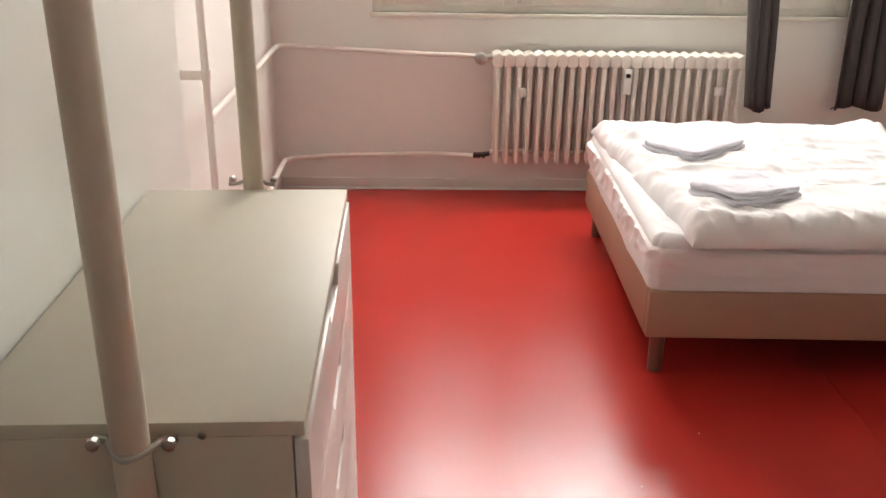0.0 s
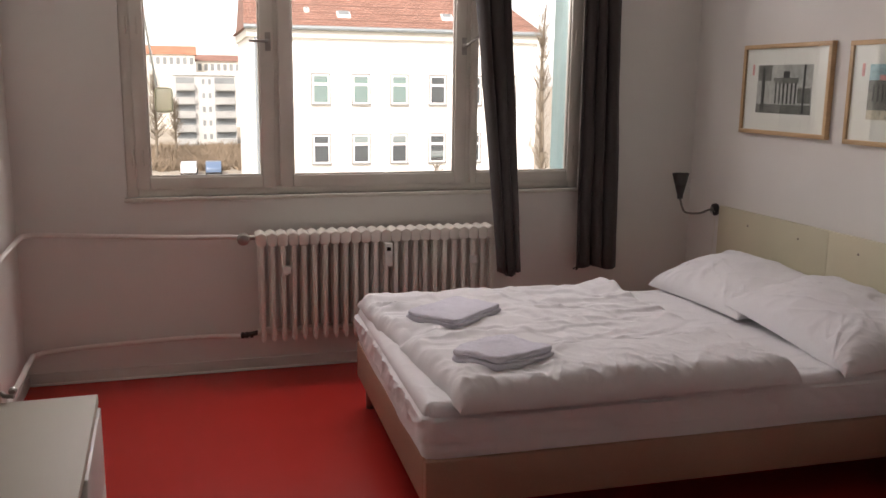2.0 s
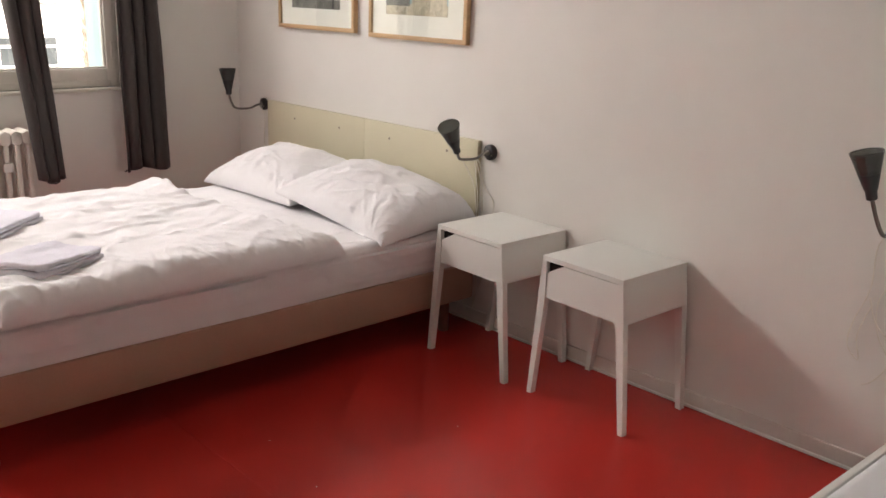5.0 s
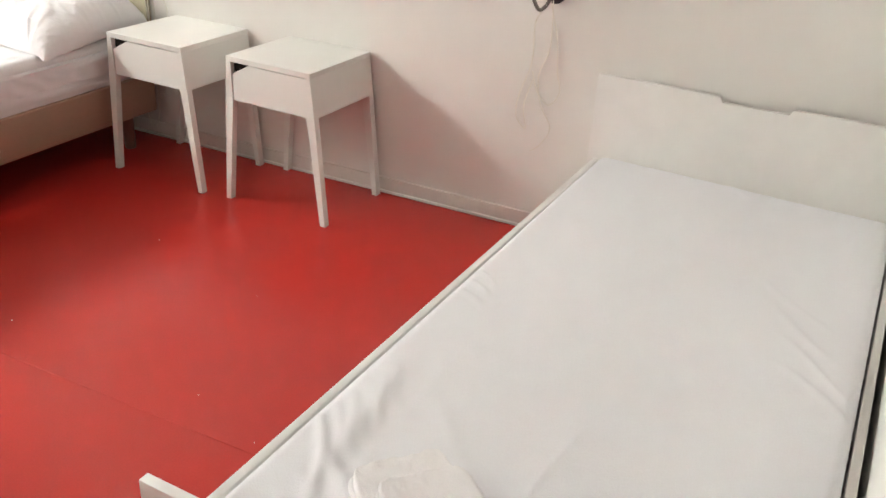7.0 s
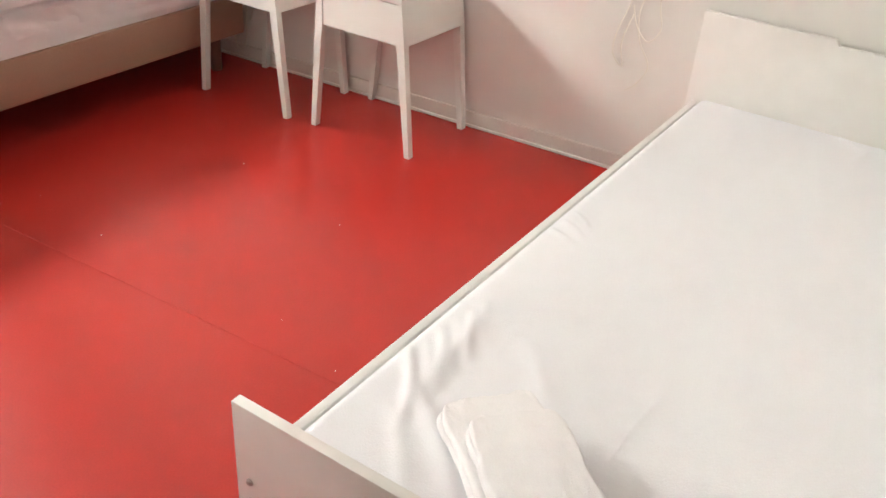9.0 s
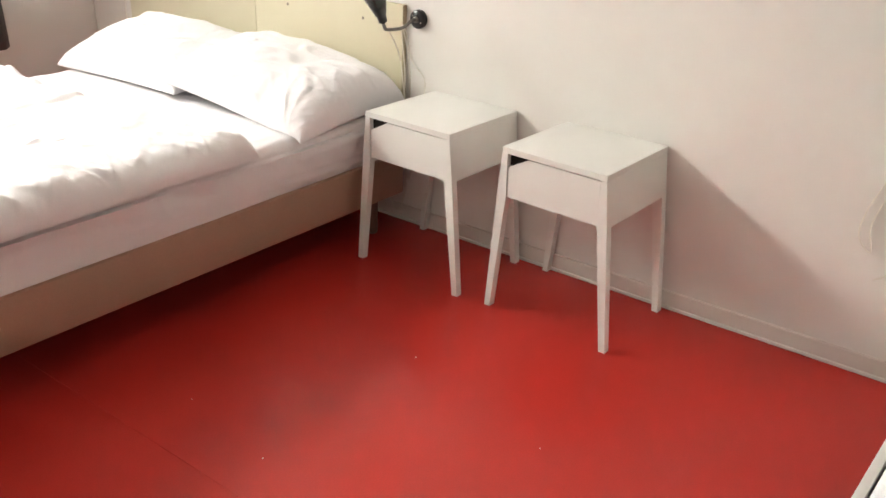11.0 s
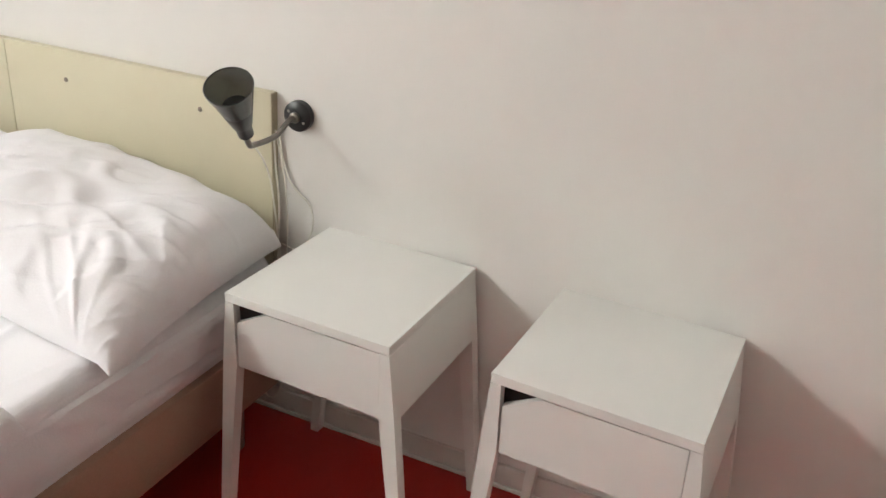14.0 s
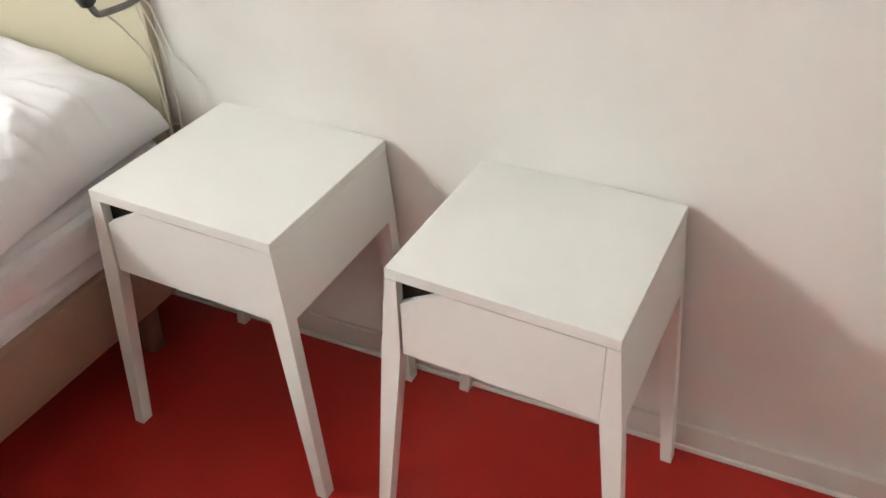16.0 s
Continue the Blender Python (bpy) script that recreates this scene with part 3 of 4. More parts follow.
def duvet():
    """A crumpled cover lying flat, thick and rolled at its rims."""
    c = [Vector((1.03, 3.09)), Vector((2.27, 3.075)), Vector((2.19, 4.45)), Vector((0.962, 4.47))]
    nu, nv = 280, 240

    def plan(u, v):
        return (c[0] * (1 - u) + c[1] * u) * (1 - v) + (c[3] * (1 - u) + c[2] * u) * v

    def folds(x, y):
        w = fbm(x * 1.3, y * 1.3, 4.0)
        near = max(0.0, min(1.0, 1 - (y - 3.10) / 0.36))
        far = max(0.0, min(1.0, (y - 3.40) / 0.15))
        foot = max(0.0, 1 - (x - 0.98) / 0.30)
        s = 0.018 * abs(fbm(x * 1.1 + 0.4 * w, y * 2.0 - 0.4 * x, 1.0, 2))
        # long folds drawn along the bed
        s += far * 0.010 * soft(fbm(x * 0.8, y * 4.2 + 0.7 * w - 1.1 * x, 21.0, 1) * 4.5, 2)
        s += far * 0.008 * soft(fbm(x * 1.0 + 4, y * 6.5 + 0.9 * w - 1.6 * x, 8.0, 1) * 4.5, 2)
        s += far * 0.005 * soft(fbm(x * 1.6 + 7, y * 9.5 + 1.2 * w + 1.0 * x, 31.0, 1) * 4.0, 2)
        # gathers slanting up from the near rim
        s += near * 0.008 * soft(fbm((x + 0.8 * y) * 8.0, (y - 0.8 * x) * 1.6, 2.0, 1) * 4.5, 2)
        s += near * 0.006 * soft(fbm((x + 0.5 * y) * 14.0, (y - 0.5 * x) * 2.6, 5.0, 1) * 4.0, 2)
        s += near * 0.004 * soft(fbm((x - 0.5 * y) * 17.0, (y + 0.5 * x) * 3.5, 15.0, 1) * 4.0, 2)
        # pleats over the foot rim
        s += foot * 0.011 * soft(fbm(x * 1.6, y * 6.5, 3.0, 1) * 4.0, 2)
        s += foot * 0.006 * soft(fbm(x * 2.2 + 3, y * 11.0 + 2 * x, 6.0, 1) * 4.0, 2)
        s += 0.008 * soft(fbm((x - 0.8 * y) * 3.2, (y + 0.8 * x) * 1.5, 14.0, 1) * 5.0, 2)
        s += 0.006 * soft(fbm((x + 0.9 * y) * 5.0, (y - 0.9 * x) * 1.8, 24.0, 1) * 5.0, 2)
        # the near part of the cover overlaps in one long lap
        lap = 3.455 + 0.05 * math.exp(-((x - 2.06) / 0.05) ** 2) + 0.012 * math.sin(9 * x) - y
        if 1.38 < x < 2.26:
            s += 0.016 * min(1.0, (x - 1.38) / 0.2, (2.26 - x) / 0.06) * (1 / (1 + math.exp(-lap / 0.0035))) * math.exp(-max(0.0, lap) / 0.11)
        return s + 0.0015 * fbm(x * 18, y * 18, 6.0, 2)

    def top(u, v):
        # rows crowd towards the rims, where the cover rolls over
        uu = 0.5 - 0.5 * math.cos(math.pi * u) * (0.55 + 0.45 * abs(math.cos(math.pi * u)))
        vv = 0.5 - 0.5 * math.cos(math.pi * v) * (0.55 + 0.45 * abs(math.cos(math.pi * v)))
        p = plan(uu, vv)
        x = p.x + 0.020 * fbm(uu * 5, vv * 5, 3)
        y = p.y + 0.007 * fbm(uu * 3.5, vv * 5, 7)
        du, dv = min(uu, 1 - uu) * 1.29, min(vv, 1 - vv) * 1.37
        r = 0.055 if vv > 0.3 else 0.065
        e = 1 - max(0.0, 1 - du / 0.05) ** 2
        f = 1 - max(0.0, 1 - dv / r) ** 2
        rim = math.sqrt(max(0.0, e)) * math.sqrt(max(0.0, f))
        body = 0.042 + 0.016 * fbm(x * 1.6, y * 1.6, 2.2) + 0.022 * max(0.0, 1 - (y - 3.08) / 0.5)
        extra = 0.0
        if uu > 0.86 and vv > 0.72:      # raised flap at the head corner
            extra += 0.04 * min(1, (uu - 0.86) / 0.1) * min(1, (vv - 0.72) / 0.15)
        # open fold at the foot where two halves of the cover meet
        extra -= 0.05 * math.exp(-((vv - 0.50 - 0.3 * uu) / 0.03) ** 2) * max(0, 1 - uu / 0.14)
        return Vector((x, y, MZ + 0.004 + rim * (body + folds(x, y) + extra)))

    bm = grid(nu, nv, top)
    low = {}
    for v in [v for v in bm.verts if v.is_boundary]:
        low[v] = bm.verts.new(v.co + Vector((0, 0, -0.012)))
    for e in [e for e in bm.edges if e.is_boundary and e.verts[0] in low and e.verts[1] in low]:
        a, b = e.verts
        bm.faces.new((a, b, low[b], low[a]))
    return bm


duvet_ob = tagged(part("duvet", duvet(), M_SHEET), "crumpled white cotton duvet spread over the double bed", "duvet")


DUVET = np.array([v.co[:] for v in duvet_ob.data.vertices])


def duvet_height(x, y, r=0.03):
    d = (DUVET[:, 0] - x) ** 2 + (DUVET[:, 1] - y) ** 2
    near = d < (2.5 * r) ** 2
    w = np.exp(-d[near] / (r * r))
    return float((w * DUVET[near, 2]).sum() / max(w.sum(), 1e-9)) if near.any() else MZ


# stitched seam along the lap
part("seam", tube([(1.45 + 0.085 * k, 3.449 + 0.012 * math.sin(9 * (1.45 + 0.085 * k)), duvet_height(1.45 + 0.085 * k, 3.449 + 0.012 * math.sin(9 * (1.45 + 0.085 * k)), 0.012) + 0.0005) for k in range(8)], 0.0022, 6), M_SHEET, duvet_ob, "raised seam")


def pillow(m, sx, sy, h, seed, label, hang=0.0, taper=2.2, near_end=2.9):
    """A soft pillow: domed, creased in fans from its front corners, with gathers along the front seam."""
    n = 170

    def fan(a, b, ca, cb, reach, count, shift):
        # folds that start a little way off a corner and spread over the dome
        oa, ob = a - 1.12 * ca, b - 0.86 * cb
        d = math.hypot(oa, ob)
        ang = math.atan2(ob * -cb, oa * -ca) / (math.pi / 2)
        k = max(0.0, min(1.0, d / 0.22)) * max(0.0, 1 - d / reach) ** 0.8
        bend = 0.35 * fbm(d * 1.5 + shift, ang * 2, seed, 1)
        return k * soft(math.sin(math.pi * (count * ang + shift + bend) + 0.5 * d) * 1.4, 2) * (0.6 + 0.4 * math.sin(9 * ang + seed))

    def side(sign):
        def f(u, v):
            a, b = -math.cos(math.pi * u), -math.cos(math.pi * v)
            back = max(0.0, a) ** 2 * max(0.0, -b) ** 2 if hang else 0.0
            x = a * (1 - 0.065 * (1 - b * b) - 0.10 * back) * sx / 2
            y = b * (1 - 0.05 * (1 - a * a) - 0.06 * back) * sy / 2
            ra, rb = max(0, 1 - abs(a) ** 2.5), max(0, 1 - abs(b) ** (near_end if b < 0 else taper))
            t = (ra * rb) ** 0.44
            w = fbm(a * 1.0, b * 1.0, seed, 2)
            wr = 0.010 * fan(a, b, -1, -1, 1.2, 5.0, 0.2) + 0.010 * fan(a, b, -1, 1, 1.0, 4.0, 0.6)
            wr += 0.009 * fan(a, b, 1, -1, 1.1, 4.0, 0.4) + 0.010 * fan(a, b, 1, 1, 0.7, 3.0, 0.1)
            # gathers rising from the front seam
            up = (a + 1) / 0.55
            fr = max(0.0, 1 - up) * min(1.0, up / 0.12)
            wr += 0.009 * fr * soft(fbm(b * 4.6 + 0.5 * a + seed, a * 0.8, 2.0, 1) * 2.8, 1.5) * (0.4 + 0.6 * abs(math.sin(3.1 * b + seed)))
            # one long soft valley and broad swells
            wr += 0.022 * w - 0.007 * math.exp(-((b + 0.30 + 0.35 * a) / 0.10) ** 2) * max(0.0, 1 - abs(a + 0.1) / 0.9)
            wr += 0.009 * soft(fbm(a * 1.5 + 1.2 * b, b * 2.6 - a, seed + 6, 1) * 3, 1.5)
            # wrinkles drawn out in several directions
            for p, q, f, amp in ((0.6, 1.0, 2.6, 0.008), (-0.5, 1.0, 3.3, 0.007), (1.0, 0.25, 4.2, 0.006), (-1.0, 0.5, 5.4, 0.005), (0.8, -0.6, 7.0, 0.004)):
                n2 = math.hypot(p, q)
                along, across = (p * a + q * b) / n2, (q * a - p * b) / n2
                patch = max(0.0, min(1.0, 0.45 + 1.6 * fbm(a * 1.3 + f, b * 1.3, seed + 31 + f, 1)))
                wr += amp * patch * crease(fbm(across * f + 0.35 * w, along * 0.8, seed + 13 + f, 1) * 4.6, 2)
            z = h * 0.84 * t + wr * t ** 0.6 if sign > 0 else -h * 0.16 * t
            p = Vector((x, y, z - hang * back))
            w = m @ p
            # pressed flat where it lies on the sheet, drooping past its rim
            p.z += max(0.0, MZ + 0.004 - 0.5 * max(0.0, BY0 - w.y) - w.z)
            return p
        return f

    bm = grid(n, n, side(1))
    join(bm, grid(n, n, side(-1)))
    bmesh.ops.remove_doubles(bm, verts=bm.verts[:], dist=0.0002)
    return tagged(part("pillow", bm, M_SHEET, at=m), label, "pillow", "pillows on the double bed")


pillow(pose(2.768, 4.135, MZ + 0.036, -1, -4, 1), 0.59, 0.745, 0.172, 3.0, "plump white cotton pillow against the headboard", 0.0, 4.5, 1.8)
pillow(pose(2.762, 3.475, MZ + 0.052, 5.5, -5, -2), 0.58, 0.80, 0.168, 11.0, "creased white cotton pillow overlapping its neighbour", 0.02, 2.1, 6.0)







def towel(m, sx, sy, layers, th, label, group, seed=0, rest=None, cloth=M_TOWEL):
    """A folded towel: soft layers with round rims that settle on what lies beneath."""
    t = thing("folded_towel", m, label, "towel", group)
    n = 64
    for k in range(layers):
        bm = bmesh.new()
        for sign in (1, -1):
            def f(u, v, k=k, sign=sign):
                a, b = -math.cos(math.pi * u), -math.cos(math.pi * v)
                x, y = a * (sx / 2 - 0.004 * k) * (1 - 0.09 * b ** 8), b * (sy / 2 - 0.003 * k) * (1 - 0.09 * a ** 8)
                x += 0.006 * fbm(b * 1.6, k, seed) * abs(a) ** 3
                y += 0.006 * fbm(a * 1.6, k + 3, seed) * abs(b) ** 3
                ex, ey = sx / 2 * (1 - abs(a)), sy / 2 * (1 - abs(b))
                r = th / 2
                e = 1.0
                for d in (ex, ey):
                    if d < r:
                        e *= math.sqrt(max(0.0, 1 - (1 - d / r) ** 2))
                z = th * (k + 0.5) + sign * r * e + ((0.006 if rest else 0.004) * fbm(a * 1.7, b * 1.7, seed) + 0.0016 * fbm(x * 38, y * 38, seed + k) + 0.0011 * fbm(x * 110, y * 110, seed - k, 2)) * (1 if sign > 0 else 0)
                if rest:
                    p = m @ Vector((x, y, 0))
                    z += rest(p.x, p.y) - m.translation.z
                return Vector((x, y, z))
            join(bm, grid(n, n, f))
        bmesh.ops.remove_doubles(bm, verts=bm.verts[:], dist=0.0002)
        part("fold", bm, cloth, t)
    return t


def on_duvet(x, y):
    return duvet_height(x, y, 0.055) - 0.004


towel(pose(1.27, 3.96, 0.56, 0, 0, 34), 0.34, 0.27, 2, 0.019, "folded lavender-white terry towel lying on the duvet", "towels on the double bed", 1, on_duvet, M_TOWELGREY)
towel(pose(1.265, 3.36, 0.56, 0, 0, 27), 0.31, 0.235, 2, 0.024, "folded lavender-white terry towel lying on the duvet", "towels on the double bed", 6, on_duvet, M_TOWELGREY)

# headboard of two boards
hb = thing("headboard", pose(XR, 3.98, 0.25), "cream laminate headboard of two screwed boards on the wall", "headboard")
for y0, y1 in ((3.148, 3.939), (3.942, 4.814)):
    bd = part("board", box(-0.024, y0 - 3.98, 0, -0.001, y1 - 3.98, 0.6, 0.0015), M_HEAD, hb)
part("edge_band", box(-0.0235, 3.146 - 3.98, 0.001, -0.001, 3.1481 - 3.98, 0.599), M_HEADEDGE, hb, "raw brown board edge", False)
for y in (3.341, 3.745, 4.146, 4.546):
    part("screw", lathe([(0.006, 0), (0.006, 0.0015), (0.003, 0.003)], 12, pose(-0.024, y - 3.98, 0.528, 0, -90, 0)), M_SCREW, hb)


# ---- wall lamps ----
def wall_lamp(y, z, elbow, tip, rim, label, cords):
    """A reading lamp: round wall plate, bent arm, upturned conical shade, loose cord."""
    l = thing("wall_lamp", pose(XR, y, z), label, "wall lamp", "reading lamps on the wall")
    pl = part("wall_plate", lathe([(0.034, 0), (0.035, 0.004), (0.034, 0.016), (0.028, 0.021), (0.012, 0.023)], 30, pose(0, 0, 0, 0, -90, 0)), M_BLACK, l, "round black wall plate")
    part("collar", lathe([(0.012, 0.02), (0.012, 0.03), (0.009, 0.032)], 16, pose(0, 0, 0, 0, -90, 0)), M_ARM, pl)
    for dy, dz in ((0.018, 0.012), (-0.02, -0.01)):
        part("screw", lathe([(0.003, 0.0205), (0.003, 0.0235)], 8, pose(0, dy, dz, 0, -90, 0)), M_CHROME, pl)
    tip, elbow, rim = Vector(tip), Vector(elbow), Vector(rim)
    axis = (rim - tip).normalized()
    mid = elbow * 0.5 + Vector((-0.012, 0, -0.012))
    part("arm", tube([(-0.02, 0, 0), (-0.05, 0, -0.001), mid, elbow, elbow.lerp(tip, 0.5) - axis * 0.004 + Vector((-0.006, 0, -0.004)), tip + axis * 0.006], 0.0062, 12), M_ARM, l, "bent grey steel arm")
    m = Matrix.Translation(tip) @ axis.to_track_quat("Z", "Y").to_matrix().to_4x4()
    shade = part("shade", lathe([(0.008, -0.004), (0.0155, 0.0), (0.0165, 0.024), (0.020, 0.032), (0.0308, 0.075), (0.0290, 0.075), (0.018, 0.035)], 32, m), M_BLACK, l, "black conical plastic shade")
    part("cup", lathe([(0.0304, 0.074), (0.0455, 0.134), (0.0462, 0.1365), (0.0446, 0.1365), (0.0436, 0.134), (0.0286, 0.074)], 40, m, cap=False), M_SMOKE, shade, "smoked grey see-through cup")
    part("rim", lathe([(0.0458, 0.1365), (0.0466, 0.1385), (0.0452, 0.1395), (0.0442, 0.1375)], 40, m, cap=False), M_BLACK, shade)
    part("socket", lathe([(0.024, 0.062), (0.0275, 0.078), (0.026, 0.084), (0.012, 0.086)], 28, m), M_BLACK, shade)
    part("switch", box(-0.005, -0.004, 0.018, 0.005, 0.004, 0.028, 0.001), M_ARM, shade).matrix_basis = m @ Matrix.Translation((-0.018, 0, 0))
    for pts in cords:
        part("cord", tube(pts, 0.0021, 8, smooth=10), M_CORD, l, "thin white cord")


wall_lamp(4.876, 0.819, (-0.19, 0, -0.012), (-0.235, 0, 0.068), (-0.237, 0.004, 0.20), "black wall reading lamp with upturned cone shade", [[(-0.03, 0.0, -0.01), (-0.012, -0.012, -0.08), (-0.008, 0.006, -0.2), (-0.008, -0.006, -0.36)]])
wall_lamp(3.085, 0.807, (-0.203, -0.018, -0.008), (-0.247, -0.032, 0.030), (-0.322, -0.052, 0.145), "black wall reading lamp beside the headboard, tilted shade", [
    [(-0.2, -0.018, -0.012), (-0.14, 0.0, -0.07), (-0.05, 0.045, -0.17), (-0.035, 0.035, -0.35)],
    [(-0.12, -0.01, -0.012), (-0.07, 0.02, -0.11), (-0.04, 0.034, -0.21), (-0.034, 0.042, -0.36), (-0.034, 0.03, -0.56)],
    [(-0.11, -0.01, -0.015), (-0.04, 0.02, -0.13), (-0.012, 0.03, -0.26), (-0.012, 0.04, -0.45), (-0.012, 0.05, -0.58), (-0.012, 0.03, -0.63), (-0.012, 0.01, -0.57)],
    [(-0.11, -0.008, -0.006), (-0.05, 0.02, -0.05), (-0.010, 0.045, -0.10), (-0.008, 0.022, -0.164), (-0.008, -0.03, -0.211), (-0.008, -0.033, -0.272), (-0.008, -0.002, -0.33), (-0.008, 0.05, -0.325), (-0.01, 0.07, -0.345)],
    [(-0.034, 0.06, -0.40), (-0.034, 0.105, -0.50), (-0.034, 0.107, -0.62), (-0.034, 0.095, -0.735), (-0.034, 0.066, -0.757), (-0.034, 0.036, -0.70), (-0.034, 0.030, -0.62), (-0.034, 0.020, -0.50)],
])
wall_lamp(1.377, 0.862, (-0.15, 0.005, -0.03), (-0.225, 0.028, 0.085), (-0.245, 0.056, 0.215), "black wall reading lamp above the single bed", [
    [(-0.1, 0, -0.025), (-0.04, 0.05, -0.10), (-0.008, 0.06, -0.24), (-0.008, 0.095, -0.36), (-0.008, 0.10, -0.44), (-0.008, 0.06, -0.48), (-0.008, 0.075, -0.40), (-0.008, 0.05, -0.30)],
    [(-0.03, 0, -0.015), (-0.008, 0.0, -0.18), (-0.008, 0.03, -0.28), (-0.008, 0.015, -0.38), (-0.008, -0.03, -0.46), (-0.008, 0.0, -0.53), (-0.008, 0.035, -0.56)],
    [(-0.06, 0, -0.012), (-0.01, -0.02, -0.14), (-0.008, -0.035, -0.26), (-0.008, -0.05, -0.33), (-0.008, -0.015, -0.38), (-0.008, 0.03, -0.34), (-0.008, 0.055, -0.27)],
])


# ---- pictures ----
def picture(y0, y1, z0, z1, draw, label):
    """A framed print: four wooden strips, mat board, print and glass."""
    cy, w, h = (y0 + y1) / 2, y1 - y0, z1 - z0
    p = thing("framed_picture", pose(XR, cy, z0), label, "picture", "pictures above the double bed")
    t, d = 0.021, 0.028
    part("frame_strip", box(-d, -w / 2, 0, -0.001, w / 2, t, 0.002), M_FRAME, p)
    part("frame_strip", box(-d, -w / 2, h - t, -0.001, w / 2, h, 0.002), M_FRAME, p)
    part("frame_strip", box(-d, -w / 2, t, -0.001, -w / 2 + t, h - t, 0.002), M_FRAME, p)
    part("frame_strip", box(-d, w / 2 - t, t, -0.001, w / 2, h - t, 0.002), M_FRAME, p)
    part("mat_board", box(-0.016, -w / 2 + t, t, -0.004, w / 2 - t, h - t), M_MATBOARD, p, "white mat board", False)
    draw(p, w, h)
    g = part("glass", box(-0.0235, -w / 2 + t, t, -0.0215, w / 2 - t, h - t), M_GLASS, p, "reflecting glass", False)
    g.visible_shadow = False


def flat(p, parent, name, mt, u0, v0, u1, v1, w, h, lift, label=""):
    # u runs from the viewer's left to right, v upwards
    return part(name, box(-0.0165 - 0.0004 * lift, w / 2 - u1 * w, v0 * h, -0.016, w / 2 - u0 * w, v1 * h), mt, parent, label, False)


def ink(name, c):
    return mat(name, c, 0.85, var=0.45, scale=35, fine=1, bscale=160)


I_GREY, I_DARK, I_MID, I_BLUE, I_STONE, I_PINK = ink("print_grey", (0.42, 0.42, 0.38)), ink("print_dark", (0.06, 0.06, 0.055)), ink("print_mid", (0.16, 0.16, 0.14)), ink("print_blue", (0.30, 0.47, 0.50)), ink("print_stone", (0.50, 0.45, 0.33)), ink("print_pink", (0.70, 0.33, 0.30))


def gate_print(p, w, h):
    pr = flat(p, p, "print", I_GREY, 0.18, 0.24, 0.81, 0.77, w, h, 1, "grey print of a columned gate with a tree")
    flat(p, pr, "print_square", I_MID, 0.18, 0.24, 0.81, 0.34, w, h, 2)
    flat(p, pr, "print_trunk", I_DARK, 0.24, 0.27, 0.275, 0.74, w, h, 4)
    flat(p, pr, "print_trunk", I_DARK, 0.715, 0.25, 0.735, 0.77, w, h, 4)
    flat(p, pr, "print_foliage", I_MID, 0.19, 0.60, 0.35, 0.77, w, h, 3)
    for k in range(6):
        flat(p, pr, "print_column", I_DARK, 0.40 + 0.045 * k, 0.35, 0.418 + 0.045 * k, 0.57, w, h, 3)
    flat(p, pr, "print_entablature", I_MID, 0.385, 0.57, 0.66, 0.63, w, h, 3)
    flat(p, pr, "print_statue", I_DARK, 0.49, 0.63, 0.56, 0.70, w, h, 3)
    flat(p, pr, "print_wing", I_MID, 0.66, 0.36, 0.80, 0.52, w, h, 3)
    flat(p, p, "caption_bar", I_PINK, 0.11, 0.66, 0.135, 0.78, w, h, 1, "small pink upright lettering")


def church_print(p, w, h):
    pr = flat(p, p, "print", I_BLUE, 0.18, 0.25, 0.81, 0.77, w, h, 1, "coloured print of a domed building under blue sky")
    flat(p, pr, "print_square", I_STONE, 0.18, 0.25, 0.81, 0.36, w, h, 2)
    flat(p, pr, "print_house", I_MID, 0.18, 0.34, 0.43, 0.62, w, h, 3)
    flat(p, pr, "print_gable", I_PINK, 0.27, 0.62, 0.42, 0.67, w, h, 3)
    flat(p, pr, "print_church", I_STONE, 0.45, 0.35, 0.80, 0.47, w, h, 3)
    flat(p, pr, "print_tower", I_STONE, 0.60, 0.47, 0.70, 0.58, w, h, 3)
    flat(p, pr, "print_dome", I_STONE, 0.63, 0.58, 0.67, 0.68, w, h, 3)
    for k in range(5):
        flat(p, pr, "print_window", I_DARK, 0.22 + 0.04 * k, 0.42, 0.236 + 0.04 * k, 0.58, w, h, 4)
    flat(p, p, "caption_bar", I_PINK, 0.11, 0.66, 0.135, 0.78, w, h, 1, "small pink upright lettering")


picture(4.025, 4.684, 1.262, 1.708, gate_print, "pale oak framed print of a columned city gate")
picture(3.246, 3.911, 1.253, 1.702, church_print, "pale oak framed print of a domed church")


